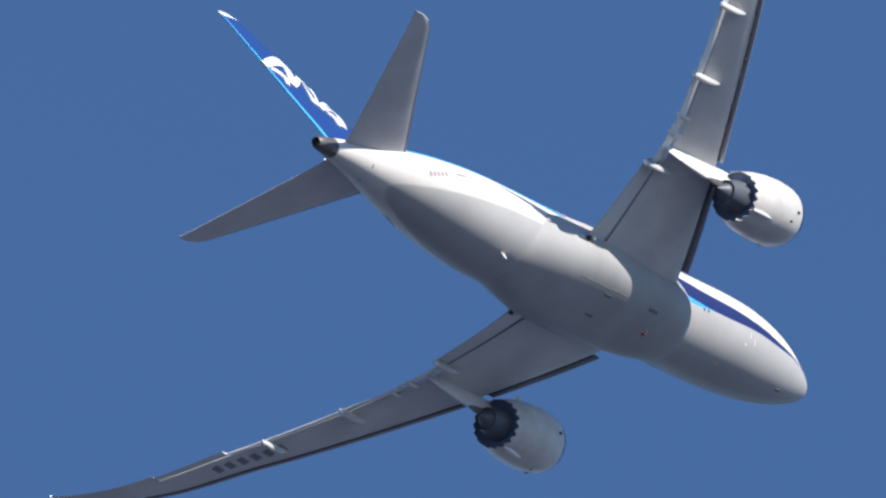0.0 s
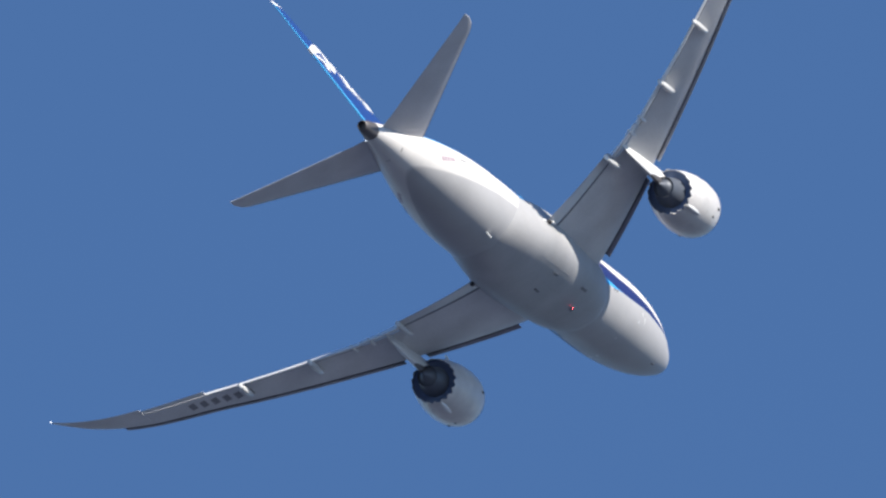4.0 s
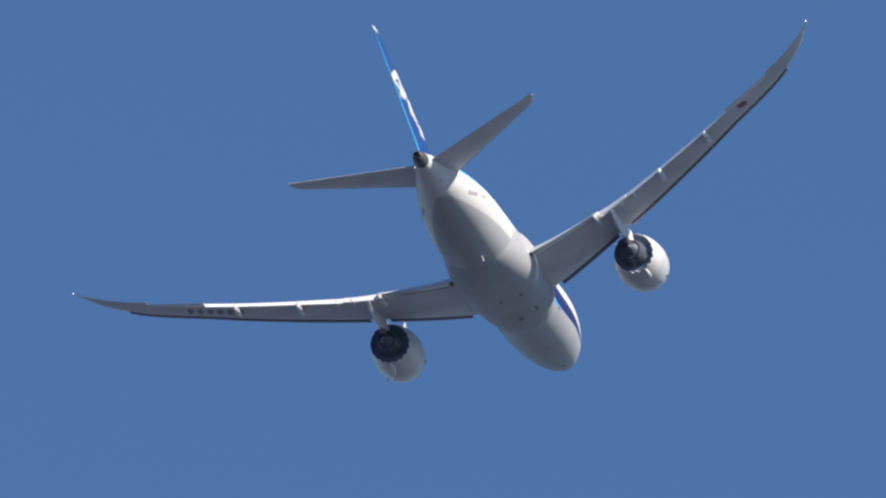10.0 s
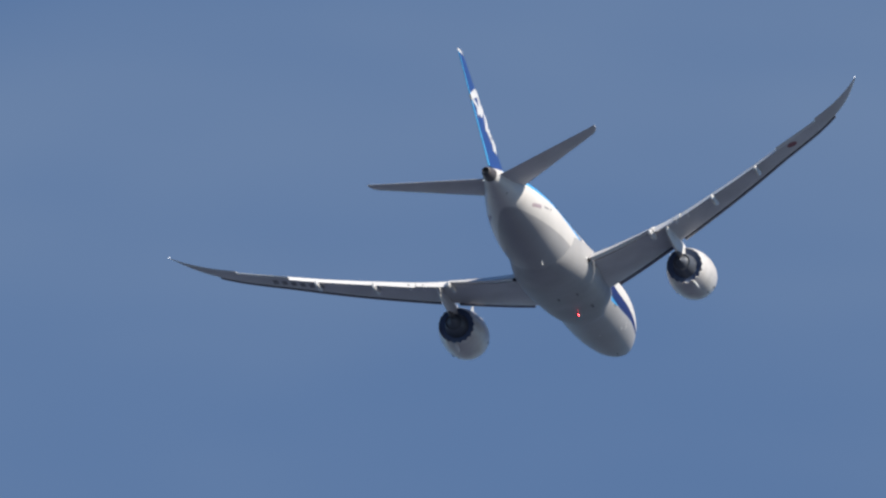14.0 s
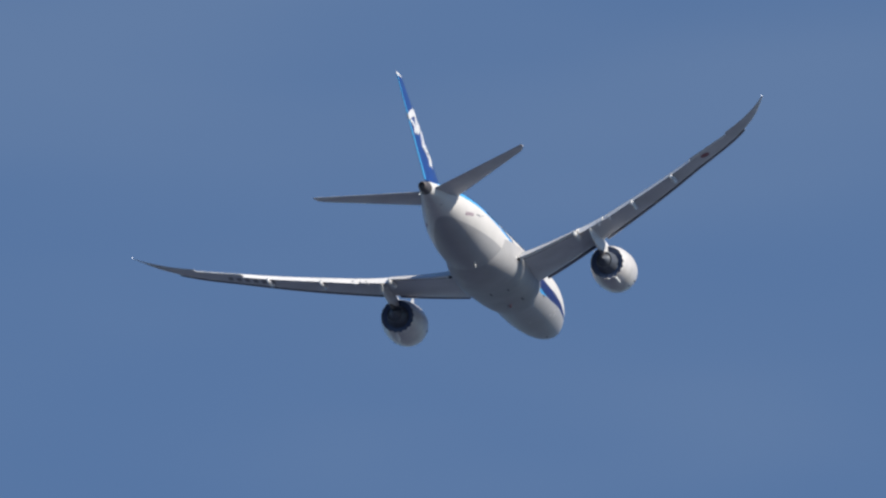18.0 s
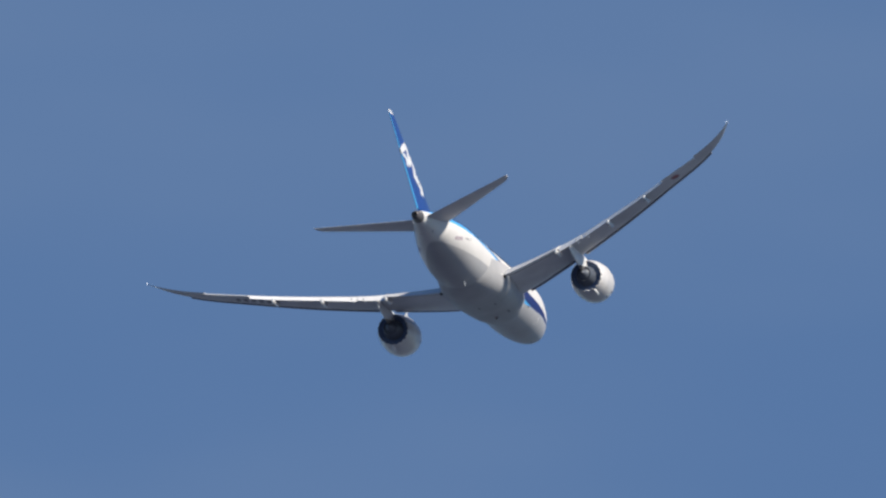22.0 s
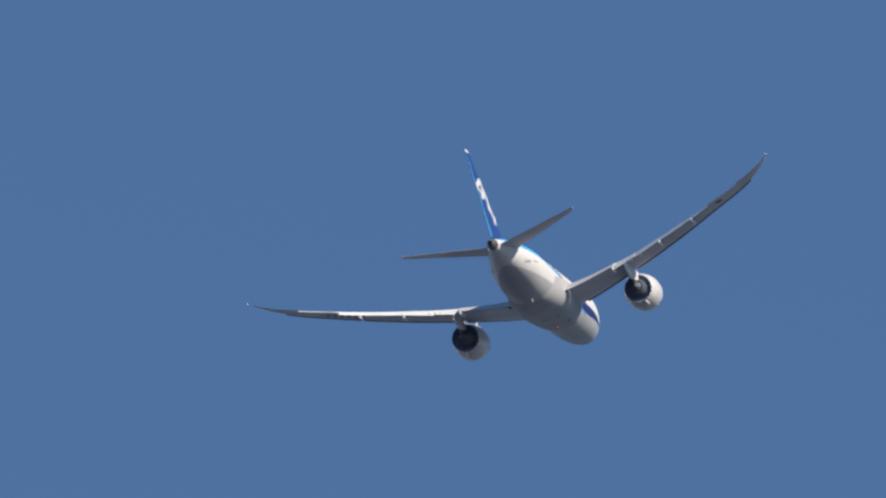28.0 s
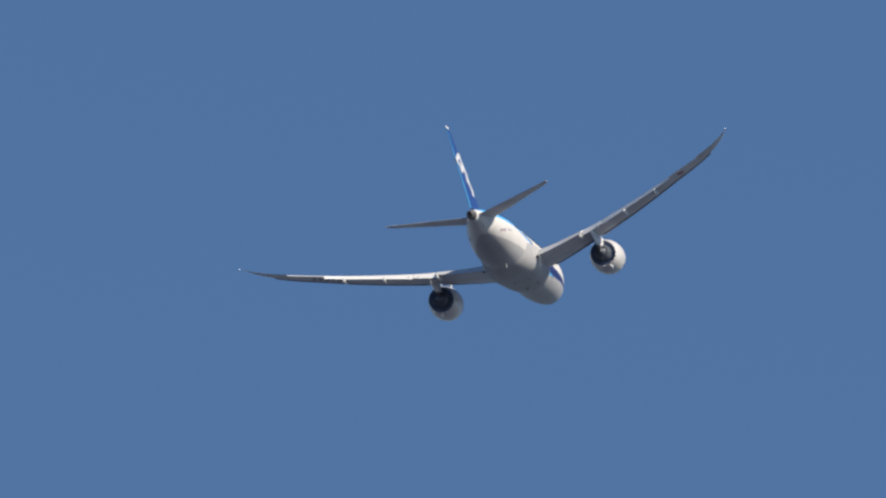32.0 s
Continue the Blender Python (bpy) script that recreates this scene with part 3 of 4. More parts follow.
    loft(bm, [[(ENGINE_X + x, ENGINE_Y + r * math.cos(low) + w * math.cos(a), engine_z(ENGINE_X + x) + r * math.sin(low) + w * math.sin(a)) for a in (2 * math.pi * i / 12 for i in range(12))]
              for x, r, w in ((3.2, 1.86, 0.04), (3.7, 1.8, 0.14), (4.4, 1.68, 0.16), (5.0, 1.6, 0.06))])
    part("lower_fairing", mirrored(bm, side), mat_white, nacelle, "small white fairing under the nozzle")
    # pylon: a thin fin from the nacelle's top to the wing's underside
    bm = bmesh.new()
    rings = []
    for z, xa, xb, w in ((-2.8, 22.0, 24.9, 0.16), (-2.4, 21.0, 26.2, 0.26), (-1.95, 20.6, 28.0, 0.31), (-1.5, 20.5, 29.3, 0.31), (-1.1, 21.2, 30.0, 0.27), (-0.75, 23.5, 30.3, 0.2)):
        ring = []
        for k in range(20):
            a = 2 * math.pi * k / 20
            ring.append(((xa + xb) / 2 - (xb - xa) / 2 * math.cos(a), ENGINE_Y + w * math.sin(a) * (1.1 + 0.3 * math.cos(a)), z))
        rings.append(ring)
    loft(bm, rings)
    part("pylon", mirrored(bm, side), mat_pod, plane, "pale engine pylon tapering aft under the wing")
    # dark heat shield along the pylon's foot, behind the nozzle
    bm = bmesh.new()
    rings = []
    for z, xa, xb, w in ((-2.86, 23.5, 25.0, 0.1), (-2.7, 23.4, 25.7, 0.19), (-2.42, 23.4, 26.35, 0.24), (-2.28, 23.6, 26.6, 0.2)):
        rings.append([((xa + xb) / 2 - (xb - xa) / 2 * math.cos(a), ENGINE_Y + w * math.sin(a) * (1.1 + 0.3 * math.cos(a)), z) for a in (2 * math.pi * k / 16 for k in range(16))])
    loft(bm, rings)
    part("heat_shield", mirrored(bm, side), mat_tailcone, nacelle, "sooty heat shield under the pylon")
    # strake on the inboard side of the nacelle
    bm = bmesh.new()
    a = radians(125)
    pts = [(ENGINE_X + 1.1, 1.9), (ENGINE_X + 2.3, 2.38), (ENGINE_X + 2.6, 2.38), (ENGINE_X + 2.6, 1.88)]
    rings = []
    for off in (-0.025, 0.025):
        rings.append([(x, ENGINE_Y + r * math.cos(a) - off * math.sin(a), engine_z(x) + r * math.sin(a) + off * math.cos(a)) for x, r in pts])
    loft(bm, rings)
    part("strake", mirrored(bm, side), mat_white, nacelle, "thin white strake")


def surface(bm, rows, th, n=10, c0=0.0, c1=1.0, upright=False, pad=0.008):
    """A tapered tail surface through rows (span, leading edge, trailing edge, height)."""
    rings = []
    for s, le, te, h in rows:
        fr = [c0 + (c1 - c0) * (0.5 - 0.5 * math.cos(math.pi * i / n)) for i in range(n + 1)]

        def half(c):
            return 5 * th * (te - le) * (0.2969 * math.sqrt(c) - 0.126 * c - 0.3516 * c * c + 0.2843 * c**3 - 0.1015 * c**4) + pad
        up = [(le + c * (te - le), half(c)) for c in fr]
        lo = [(le + c * (te - le), -half(c)) for c in fr[::-1]]
        rings.append([(x, o, h) if upright else (x, s, h + o) for x, o in up + lo])
    loft(bm, rings)


def blend(rows, t):
    i = min(int(t * (len(rows) - 1)), len(rows) - 2)
    f = t * (len(rows) - 1) - i
    return tuple(a + (b - a) * f for a, b in zip(rows[i], rows[i + 1]))


def build_tail(plane):
    fin_rows = [(0, 45.5, 53.4, 1.6), (0, 47.2, 53.8, 3.4), (0, 53.5, 55.9, 11.2), (0, 54.0, 56.05, 11.65), (0, 54.9, 56.1, 11.9)]
    rudder_rows = [blend(fin_rows[0:2], 0.3)] + fin_rows[1:4]
    bm = bmesh.new()
    surface(bm, fin_rows, 0.075, c1=0.68, upright=True)
    fin = part("tail_fin", bm, mat_blue, plane, "deep blue swept vertical tail fin")
    bm = bmesh.new()
    surface(bm, rudder_rows, 0.075, c0=0.681, c1=0.94, upright=True)
    rudder = part("rudder", bm, mat_blue, fin)
    bm = bmesh.new()
    surface(bm, rudder_rows, 0.075, c0=0.952, c1=1.0, n=4, upright=True, pad=0.03)
    part("edge_strip", bm, mat_strip, fin, "bright blue strip along the trailing edge")
    stab_rows = [(0.4, 46.1, 53.3, 1.08), (1.6, 47.2, 53.55, 1.23), (9.3, 54.3, 56.5, 2.19), (9.7, 54.95, 56.7, 2.24), (9.9, 55.8, 56.8, 2.27)]
    build_tail_marks(fin)
    for side in (1, -1):
        bm = bmesh.new()
        surface(bm, stab_rows, 0.062, c1=0.7098)
        stab = part("horizontal_stabilizer", mirrored(bm, side), mat_stab, plane, "grey swept horizontal stabilizer")
        bm = bmesh.new()
        surface(bm, stab_rows[1:4], 0.062, c1=0.06, n=5, pad=0.014)
        part("leading_edge", mirrored(bm, side), mat_edge, stab, "dark worn metal leading edge")
        bm = bmesh.new()
        surface(bm, [blend(stab_rows[0:2], 0.3), stab_rows[1], stab_rows[2], stab_rows[3], stab_rows[4]], 0.062, c0=0.71)
        part("elevator", mirrored(bm, side), mat_stab, stab)


def fin_side(x, z):
    """Half thickness of the fin at a station and a height."""
    t = max(0.0, min(1.0, (z - 3.4) / 7.8))
    le, te = 47.2 + 6.3 * t, 53.8 + 2.1 * t
    c = max(0.0, min(1.0, (x - le) / (te - le)))
    return 0.375 * (te - le) * (0.2969 * math.sqrt(c) - 0.126 * c - 0.3516 * c * c + 0.2843 * c**3 - 0.1015 * c**4) + 0.008


def plate(name, outline, mat, parent, label, side=1, thick=0.05):
    """A thin painted shape on the fin's side, from (station, height) corners."""
    bm = bmesh.new()
    rings = []
    for o in (-0.06, thick):
        rings.append([(x, side * (fin_side(x, z) + o), z) for x, z in outline])
    loft(bm, rings)
    return part(name, bm, mat, parent, label, smooth=False)


def swoosh(points, width, n=10):
    """Outline of a curved stroke with rounded ends through three points."""
    (x0, z0), (x1, z1), (x2, z2) = points
    left, right = [], []
    for i in range(n + 1):
        t = i / n
        x = (1 - t)**2 * x0 + 2 * t * (1 - t) * x1 + t * t * x2
        z = (1 - t)**2 * z0 + 2 * t * (1 - t) * z1 + t * t * z2
        dx, dz = 2 * (1 - t) * (x1 - x0) + 2 * t * (x2 - x1), 2 * (1 - t) * (z1 - z0) + 2 * t * (z2 - z1)
        d = math.hypot(dx, dz)
        w = width * (0.45 + 0.55 * math.sin(math.pi * (0.12 + 0.76 * t)))
        left.append((x - dz / d * w / 2, z + dx / d * w / 2))
        right.append((x + dz / d * w / 2, z - dx / d * w / 2))
    return left + right[::-1]


def build_tail_marks(fin):
    """Plain white strokes down both sides of the fin, a white tip and a white foot."""
    strokes = [([(55.0, 7.75), (50.6, 9.8), (53.0, 6.65)], 0.8), ([(54.5, 7.55), (52.9, 7.4), (53.7, 6.4)], 0.5),
               ([(52.9, 6.5), (52.1, 7.06), (51.2, 7.7)], 0.5), ([(50.75, 7.76), (50.6, 7.2), (51.67, 5.3)], 0.9),
               ([(51.3, 5.15), (48.3, 6.5), (49.9, 3.85)], 0.82), ([(50.8, 4.85), (49.9, 4.8), (50.4, 3.85)], 0.5)]
    for side in (1, -1):
        for pts, w in strokes:
            plate("white_stroke", swoosh(pts, w), mat_white, fin, "white painted stroke", side)
    bm = bmesh.new()
    surface(bm, [(0, 53.84, 56.02, 11.6), (0, 54.0, 56.1, 11.68), (0, 54.9, 56.15, 11.93)], 0.08, upright=True)
    part("fin_cap", bm, mat_white, fin, "white fin tip cap")


def hull_plate(name, x, z, dx, dz, mat, parent, label="", side=1, out=0.012):
    """A small patch on the hull's side, round (station, height above the axis)."""
    bm = bmesh.new()
    rings = []
    for o in (-0.02, out):
        ring = []
        for u, v in ((-1, -1), (0, -1), (1, -1), (1, 0), (1, 1), (0, 1), (-1, 1), (-1, 0)):
            k = 0.86 if u and v else 1.0
            xx, zz = x + u * k * dx / 2, z + v * k * dz / 2
            y = side_point(xx, zz)
            f = 1 + o / max(0.3, math.hypot(y, zz))
            ring.append((xx, side * y * f, zz * f + axis(xx)))
        rings.append(ring)
    loft(bm, rings)
    return part(name, bm, mat, parent, label, smooth=False)


def belly_patch(name, x, y, dx, dy, mat, parent, label="", deep=0.03):
    """A small patch under the fairing or hull, lying on the keel side."""
    bm = bmesh.new()

    def keel(xx, yy):
        if 17.0 <= xx <= 37.4:
            half, low = interp(FAIRING, xx)
            box = 1.0 - 0.5 * math.sin(math.pi * (xx - 17.0) / 20.4) ** 0.5
            c = min(0.99, abs(yy) / half) ** (1 / box)
            return axis(xx) - 0.6 + (low + 0.6) * math.sqrt(1 - c * c) ** box + FAIRING_RISE * (1.0 - box) * c ** (2 * box)
        top, low, half = interp(HULL, 54.0 - (54.0 - xx) / 0.983)
        return axis(xx) + (top + low) / 2 - (top - low) / 2 * math.sqrt(max(0.0, 1 - (yy / half)**2))
    rings = []
    for o in (0.03, -deep):
        rings.append([(x + u * dx / 2, y + v * dy / 2, keel(x + u * dx / 2, y + v * dy / 2) + o) for u, v in ((-1, -1), (1, -1), (1, 1), (-1, 1))])
    loft(bm, rings)
    return part(name, bm, mat, parent, label, smooth=False)


BEACON_X = 21.6  # station of the belly beacon


def build_details(plane):
    # cabin windows along both sides
    for side in (1, -1):
        for i in range(50):
            x = 8.6 + i * 0.62
            if 17.4 < x < 18.6 or 32.6 < x < 33.8:
                continue
            hull_plate("window", x, 1.3, 0.27, 0.46, mat_glass, plane, side=side)
    # rear side marking: small bars that stand for lettering, and a dash
    for side in (1, -1):
        for i in range(5):
            hull_plate("marking_bar", 46.1 - i * 0.36, -0.1 + 0.03 * i, 0.25, 0.32, mat_pink, plane, "small faded marking bar", side)
        hull_plate("marking_dash", 43.2, 0.17, 1.12, 0.14, mat_ink, plane, "dark dash marking", side)
        hull_plate("vent", 42.05, 0.3, 0.16, 0.16, mat_dark, plane, "small dark vent", side)
        hull_plate("static_port", 16.24, -1.66, 0.16, 0.16, mat_dark, plane, "small dark port", side)
        hull_plate("static_port", 15.75, -1.64, 0.16, 0.16, mat_dark, plane, "small dark port", side)
        for x, z, dx, dz in ((10.65, -1.85, 0.1, 0.26), (10.15, -2.07, 0.1, 0.3), (11.2, -2.32, 0.14, 0.12)):
            hull_plate("placard", x, z, dx, dz, mat_white, plane, "small white placard", side)
        hull_plate("drain", 50.9, 0.05, 0.08, 0.14, mat_dark, plane, "dark drain slot", side)
    for x, y, dx, dy in ((27.6, -0.5, 0.75, 0.17), (27.6, 1.15, 0.75, 0.17), (22.4, 1.45, 0.95, 0.2)):
        belly_patch("access_panel", x, y, dx, dy, mat_inlet, plane, "dark grey belly inlet")
    for x, y, dx, dy in ((5.6, 0.2, 0.5, 0.14),):
        belly_patch("belly_port", x, y, dx, dy, mat_inlet, plane, "small dark port under the nose")
    belly_patch("belly_light", 13.0, 0.14, 0.09, 0.09, mat_white, plane, "small pale light dome")
    # seams of the gear doors and the fairing
    for x, y, dx, dy in ((25.5, 0.0, 8.0, 0.035), (28.4, 1.6, 5.6, 0.03)):
        n = 8
        for i in range(n):
            if dx > dy:
                belly_patch("seam", x + dx * ((i + 0.5) / n - 0.5), y, dx / n, dy, mat_seam, plane, deep=0.006)
            else:
                belly_patch("seam", x, y + dy * ((i + 0.5) / n - 0.5), dx, dy / n, mat_seam, plane, deep=0.006)
    for side in (1, -1):
        bm = bmesh.new()
        bmesh.ops.create_uvsphere(bm, u_segments=12, v_segments=8, radius=0.17, matrix=Matrix.Translation((31.05 - BASE, 3.28 * side, -2.3)))
        part("root_seal", bm, mat_dark, plane, "dark seal at the flap root")
        # white knobs added for the sunlit scallops along the wing's shadow edge, beside the seal
        for x, y, z, r in ((31.5, 3.12, -2.2, 0.15), (32.0, 2.98, -1.95, 0.12), (30.7, 3.42, -2.36, 0.13)):
            bm = bmesh.new()
            bmesh.ops.create_icosphere(bm, subdivisions=2, radius=r, matrix=Matrix.Translation((x - BASE, y * side, z)) @ Matrix.Diagonal((1.5, 0.7, 1.0, 1.0)))
            part("lit_scallop", bm, mat_white, plane, "small white knob in place of a sunlit scallop at the flap root")
    # drain mast: a small pale blade behind the fairing
    bm = bmesh.new()
    loft(bm, [[(38.2, 0.38, -3.1), (38.6, 0.38, -3.1), (38.6, 0.46, -3.1), (38.2, 0.46, -3.1)], [(38.4, 0.39, -3.66), (38.6, 0.39, -3.66), (38.6, 0.45, -3.66), (38.4, 0.45, -3.66)]])
    part("drain_mast", bm, mat_white, plane, "small white drain mast", smooth=False)
    # tail position lamp beside the cone
    bm = bmesh.new()
    bmesh.ops.create_uvsphere(bm, u_segments=10, v_segments=6, radius=0.04, matrix=Matrix.Translation((54.2 - BASE, -0.6, 0.72)))
    part("tail_light", bm, mat_lamp, plane, "small white tail light")
    # belly beacon: a collar and a dark shroud open towards the tail, with a turning drum inside that shines from one facet
    bm = bmesh.new()
    zb = axis(BEACON_X) + interp(FAIRING, BEACON_X)[1] + 0.02
    loft(bm, revolve_down(BEACON_X, 0.0, [(zb + 0.15, 0.26), (zb - 0.02, 0.24), (zb - 0.04, 0.21)]))
    part("beacon_base", bm, mat_grey, plane, "grey beacon collar")
    for name, r0, r1, mat, label in (("beacon_shroud", 0.195, 0.207, mat_grey, "grey beacon shroud open towards the tail"),
                                     ("shroud_liner", 0.183, 0.194, mat_dark, "dark liner of the beacon shroud")):
        bm = bmesh.new()
        rings = []
        for i in range(25):
            a = radians(8 + 10.6 + i * (360 - 21.2) / 24)
            rings.append([(BEACON_X + r * math.cos(a), r * math.sin(a), z) for r, z in ((r0, zb - 0.02), (r1, zb - 0.02), (r1 - 0.01, zb - 0.24), (r0 - 0.01, zb - 0.24))])
        loft(bm, rings)
        if name == "beacon_shroud":
            loft(bm, revolve_down(BEACON_X, 0.0, [(zb - 0.235, 0.19), (zb - 0.255, 0.17)]))
        part(name, bm, mat, plane, label)
    drum = bmesh.new()
    bmesh.ops.create_cone(drum, cap_ends=True, segments=24, radius1=0.1, radius2=0.1, depth=0.2)
    rotor = part("beacon_drum", drum, mat_dark, plane, "dark grey turning beacon drum", smooth=False)
    lens = bmesh.new()
    for o in (0.1, 0.112):
        for zz in (-0.097, 0.06):
            for yy in (-0.024, 0.024):
                lens.verts.new((o, yy, zz))
    bmesh.ops.convex_hull(lens, input=list(lens.verts))
    part("beacon_lens", lens, mat_beacon, rotor, "bright red beacon lens", smooth=False)
    return rotor, Vector((BEACON_X - BASE, 0.0, zb - 0.14))


def revolve_down(x0, y0, profile, n=20):
    return [[(x0 + r * math.cos(a), y0 + r * math.sin(a), z) for a in (2 * math.pi * i / n for i in range(n))] for z, r in profile]


def wing_marks(wing, side):
    """Six plain bars under the port wing, a red disc under the starboard one."""
    if side < 0:
        for i in range(6):
            y = 19.3 + i * 0.68
            x = wing_at(y)[0] + 0.42 * (wing_at(y)[1] - wing_at(y)[0])
            bm = bmesh.new()
            rings = []
            for o in (0.0, 0.012):
                rings.append([(xx, -yy, under(xx, yy, o + 0.002)) for xx, yy in ((x - 0.42, y - 0.2), (x - 0.42, y + 0.2), (x + 0.0, y + 0.2), (x + 0.42, y + 0.2), (x + 0.42, y - 0.2), (x + 0.0, y - 0.2))])
            loft(bm, rings)
            part("marking_bar", bm, mat_ink, wing, "dark marking bar", smooth=False)
    else:
        bm = bmesh.new()
        y0 = 22.75
        x0 = wing_at(y0)[0] + 0.5 * (wing_at(y0)[1] - wing_at(y0)[0])
        rings = []
        for o in (0.0, 0.012):
            rings.append([(x0 + 0.43 * math.cos(a), y0 + 0.43 * math.sin(a), under(x0 + 0.43 * math.cos(a), y0 + 0.43 * math.sin(a), o + 0.002)) for a in (2 * math.pi * k / 24 for k in range(24))])
        loft(bm, rings)
        part("red_disc", bm, mat_red, wing, "round red painted disc", smooth=False)


def ground():
    bm = bmesh.new()
    bmesh.ops.create_circle(bm, cap_ends=True, segments=64, radius=60000)
    me = bpy.data.meshes.new("ground")
    bm.to_mesh(me)
    bm.free()
    # never in view; its blue tint throws cool bounce light up at the aircraft
    mat = material("blue_bounce_ground", (0.057, 0.074, 0.12), 0.9, dirt=0.2, grain=0.02)
    me.materials.append(mat)
    tagged(new("ground", me), "unseen open ground reaching the horizon, dull blue-grey to bounce cool light", "ground", kind="structure")


ground()
airliner = new("airliner")
tagged(airliner, "white and blue twin-engine airliner climbing in flight", "airplane")
build_fuselage(airliner)
build_fairing(airliner)
for SIDE in (1, -1):
    wing_marks(build_wing(airliner, SIDE), SIDE)
    build_engine(airliner, SIDE)
build_tail(airliner)
beacon, BEACON_AT = build_details(airliner)


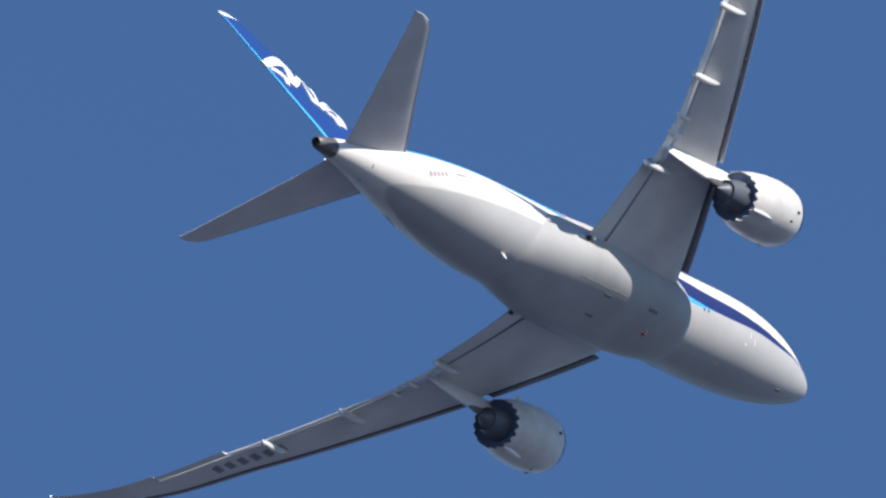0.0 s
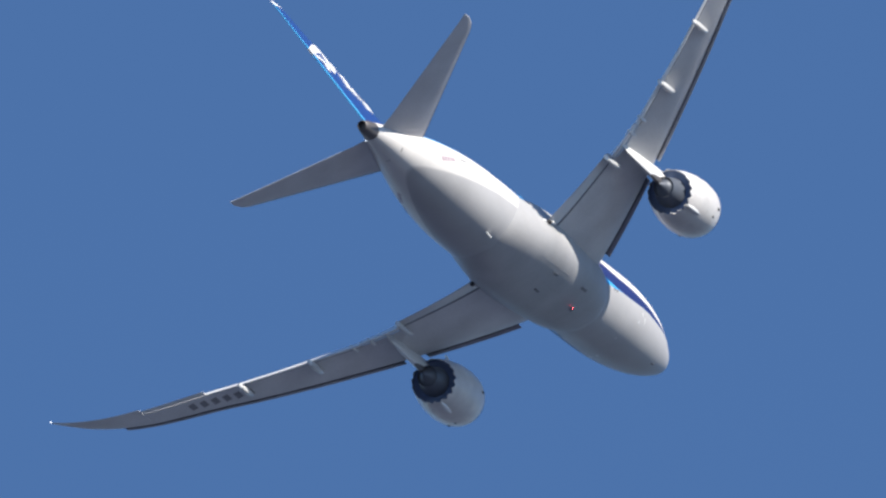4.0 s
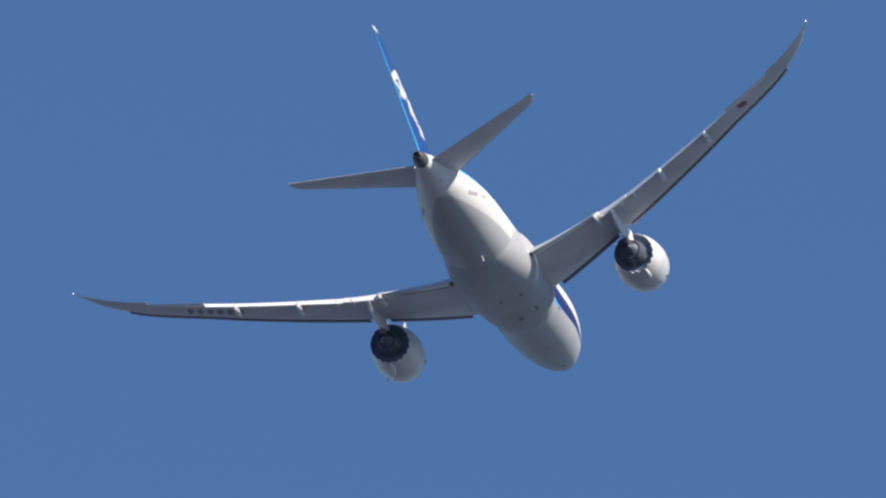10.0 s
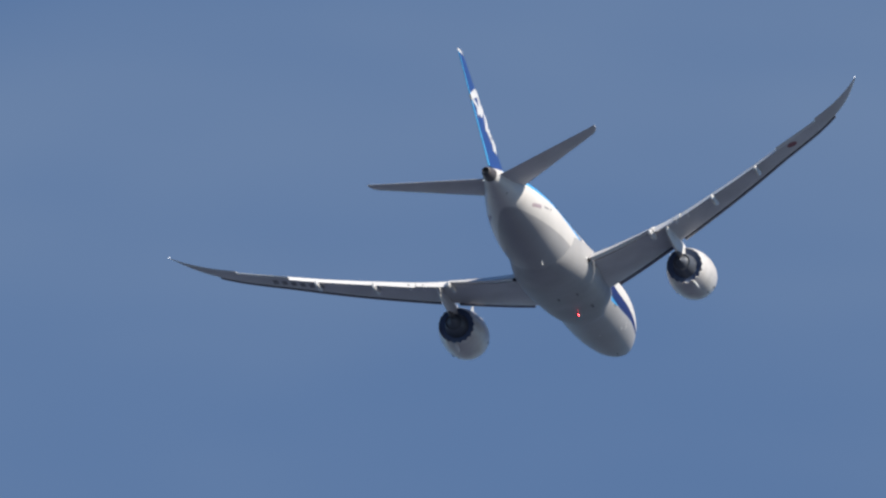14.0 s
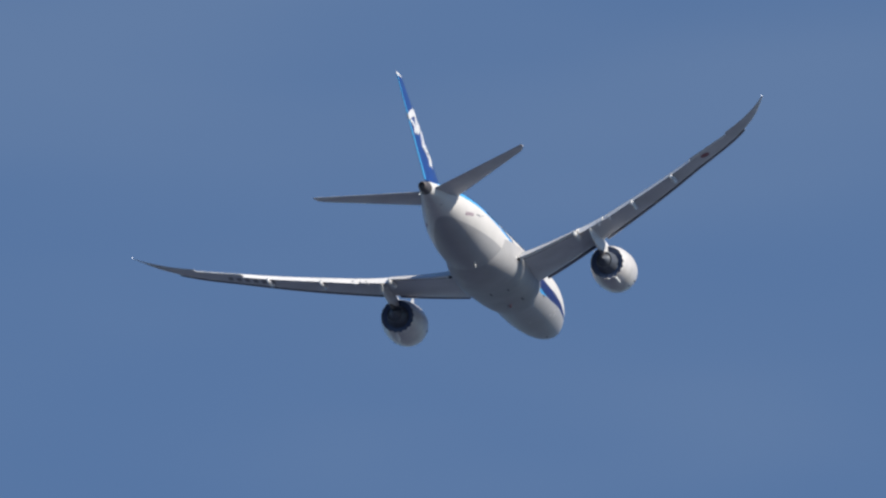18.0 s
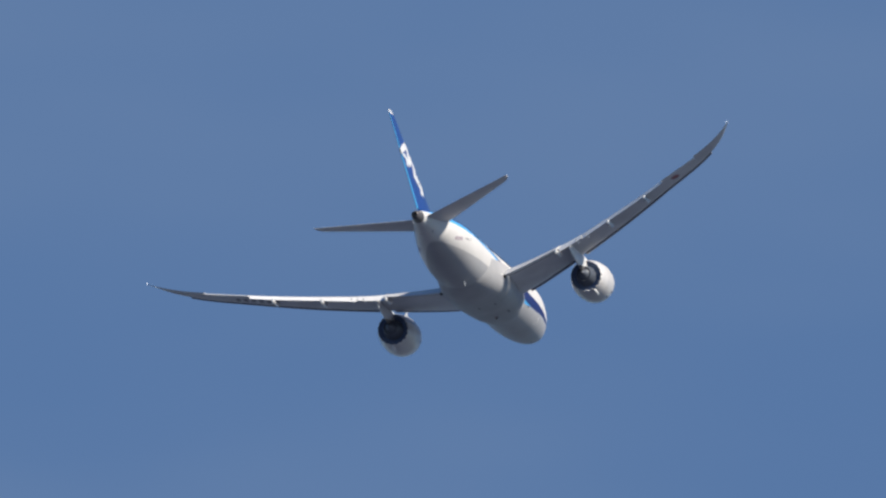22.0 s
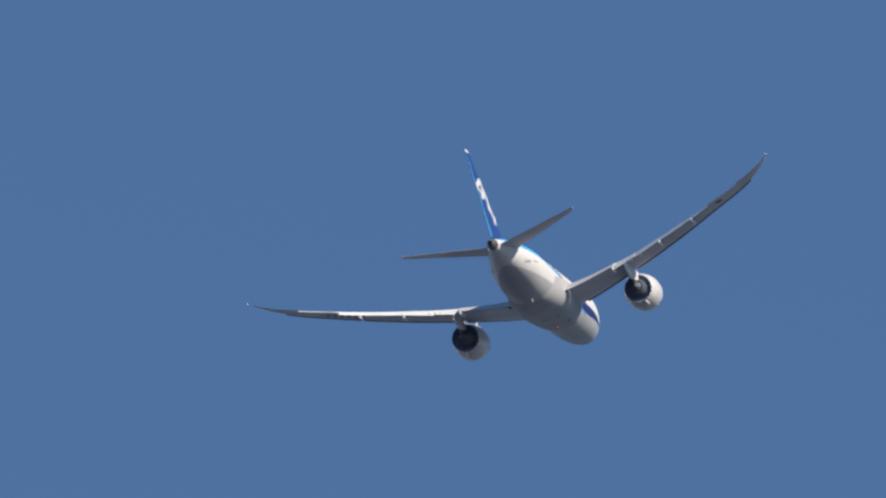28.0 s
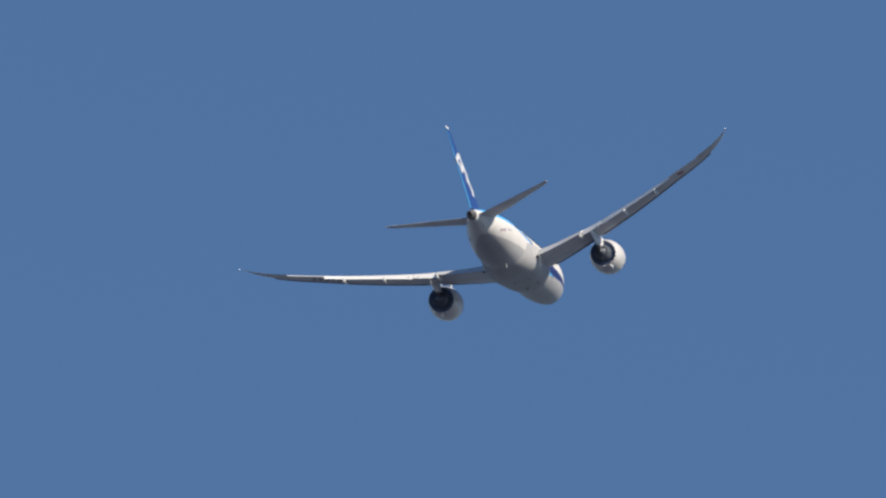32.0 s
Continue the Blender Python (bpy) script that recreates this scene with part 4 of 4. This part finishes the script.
def motions():
    flight = [
        (0, pose(3.95, 2020.29, 1312.17, 27.068, 16.005, -120.424)),
        (0.5, pose(26.82, 2054.80, 1318.98, 27.343, 15.831, -119.782)),
        (1, pose(49.18, 2090.39, 1326.42, 27.751, 15.669, -118.973)),
        (1.5, pose(70.99, 2126.66, 1334.21, 27.961, 15.496, -118.174)),
        (2, pose(92.17, 2162.40, 1341.58, 28.231, 15.366, -117.394)),
        (2.5, pose(112.61, 2196.97, 1348.14, 28.564, 15.248, -116.436)),
        (3, pose(132.31, 2231.26, 1354.45, 28.935, 15.210, -115.453)),
        (3.5, pose(151.26, 2265.45, 1360.61, 29.388, 15.306, -114.453)),
        (4, pose(169.47, 2299.79, 1366.77, 29.715, 15.379, -113.503)),
        (4.5, pose(186.99, 2334.61, 1373.12, 29.748, 15.288, -112.670)),
        (5, pose(203.89, 2370.29, 1379.85, 29.481, 15.104, -111.975)),
        (5.5, pose(220.17, 2406.15, 1386.55, 28.643, 14.948, -111.283)),
        (6, pose(235.88, 2442.21, 1393.19, 27.506, 14.953, -110.475)),
        (6.5, pose(251.11, 2478.56, 1399.83, 26.473, 14.753, -109.955)),
        (7, pose(265.89, 2515.02, 1406.35, 25.055, 14.858, -109.338)),
        (7.5, pose(280.32, 2551.76, 1412.84, 23.751, 14.653, -108.913)),
        (8, pose(294.50, 2589.13, 1419.49, 22.189, 14.477, -108.708)),
        (8.5, pose(308.58, 2627.82, 1426.65, 20.576, 14.346, -108.482)),
        (9, pose(322.53, 2666.75, 1433.76, 18.841, 14.329, -108.305)),
        (9.5, pose(336.35, 2705.53, 1440.60, 17.163, 14.117, -108.286)),
        (10, pose(349.98, 2743.35, 1446.75, 15.558, 14.113, -108.380)),
        (10.5, pose(363.55, 2780.67, 1452.51, 14.256, 13.777, -108.488)),
        (11, pose(377.13, 2817.96, 1458.12, 13.259, 13.661, -108.661)),
        (11.5, pose(390.87, 2855.90, 1463.96, 12.173, 13.716, -108.879)),
        (12, pose(404.80, 2894.46, 1470.03, 11.222, 13.588, -109.026)),
        (12.5, pose(418.83, 2932.82, 1475.92, 10.524, 13.419, -109.285)),
        (13, pose(432.90, 2970.44, 1481.38, 10.276, 13.435, -109.429)),
        (13.5, pose(447.15, 3008.23, 1486.91, 10.026, 13.577, -109.735)),
        (14, pose(461.71, 3046.91, 1492.86, 9.772, 13.462, -110.132)),
        (14.5, pose(476.49, 3085.88, 1498.94, 9.493, 13.619, -110.421)),
        (15, pose(491.51, 3125.07, 1505.15, 9.307, 13.619, -110.622)),
        (15.5, pose(506.58, 3163.44, 1510.98, 9.253, 13.509, -110.922)),
        (16, pose(521.60, 3200.34, 1516.15, 9.226, 13.564, -111.206)),
        (16.5, pose(536.63, 3236.28, 1520.93, 9.254, 13.757, -111.455)),
        (17, pose(551.75, 3271.73, 1525.54, 9.309, 13.925, -111.663)),
        (17.5, pose(567.02, 3307.14, 1530.21, 9.352, 13.923, -111.823)),
        (18, pose(582.51, 3342.96, 1535.12, 9.499, 13.744, -111.895)),
        (18.5, pose(598.25, 3379.43, 1540.39, 9.673, 13.803, -112.057)),
        (19, pose(614.17, 3416.08, 1545.78, 9.780, 13.925, -112.299)),
        (19.5, pose(630.13, 3452.25, 1550.99, 9.933, 13.792, -112.531)),
        (20, pose(646.10, 3487.81, 1555.96, 9.930, 13.764, -112.682)),
        (20.5, pose(662.09, 3522.85, 1560.75, 10.350, 13.799, -112.763)),
        (21, pose(678.17, 3557.90, 1565.58, 10.839, 13.795, -112.885)),
        (21.5, pose(694.46, 3593.60, 1570.74, 10.988, 13.677, -112.974)),
        (22, pose(710.98, 3630.06, 1576.27, 10.859, 13.992, -113.002)),
        (22.5, pose(727.66, 3667.03, 1582.08, 11.026, 13.862, -113.231)),
        (23, pose(744.50, 3704.48, 1588.15, 11.559, 13.873, -113.201)),
        (23.5, pose(761.53, 3742.66, 1594.58, 11.665, 14.107, -113.247)),
        (24, pose(778.77, 3781.65, 1601.40, 11.538, 14.297, -113.213)),
        (24.5, pose(796.04, 3820.55, 1608.24, 11.706, 14.258, -113.304)),
        (25, pose(813.33, 3859.40, 1615.11, 11.436, 14.276, -113.342)),
        (25.5, pose(830.44, 3897.21, 1621.58, 11.713, 14.346, -113.220)),
        (26, pose(847.32, 3933.89, 1627.62, 11.840, 14.411, -113.219)),
        (26.5, pose(864.09, 3969.92, 1633.42, 11.860, 14.458, -113.282)),
        (27, pose(880.83, 4005.73, 1639.16, 11.865, 14.475, -113.355)),
        (27.5, pose(897.64, 4041.80, 1645.01, 11.961, 14.461, -113.386)),
        (28, pose(914.62, 4078.57, 1651.15, 12.161, 14.371, -113.346)),
        (28.5, pose(931.69, 4115.72, 1657.43, 12.105, 14.539, -113.332)),
        (29, pose(948.79, 4152.95, 1663.74, 12.129, 14.508, -113.354)),
        (29.5, pose(965.86, 4190.06, 1669.97, 12.027, 14.190, -113.395)),
        (30, pose(982.85, 4226.92, 1676.10, 12.217, 14.422, -113.221)),
        (30.5, pose(999.68, 4263.15, 1681.96, 12.302, 14.336, -113.279)),
        (31, pose(1016.40, 4299.08, 1687.69, 12.289, 14.424, -113.247)),
        (31.5, pose(1033.10, 4335.10, 1693.44, 12.405, 14.353, -113.158)),
        (32, pose(1049.84, 4371.46, 1699.32, 12.635, 14.185, -113.094)),
    ]
    walk(airliner, flight)
    # the beacon turns once in about 1.41 s
    turns = []
    for k in range(161):
        t = k * 0.2
        turns.append((t, pose(*BEACON_AT, 0, 0, 9 + 360 * (t - 14.0) / (1.413 if t < 14 else 1.4095))))
    walk(beacon, turns)


motions()
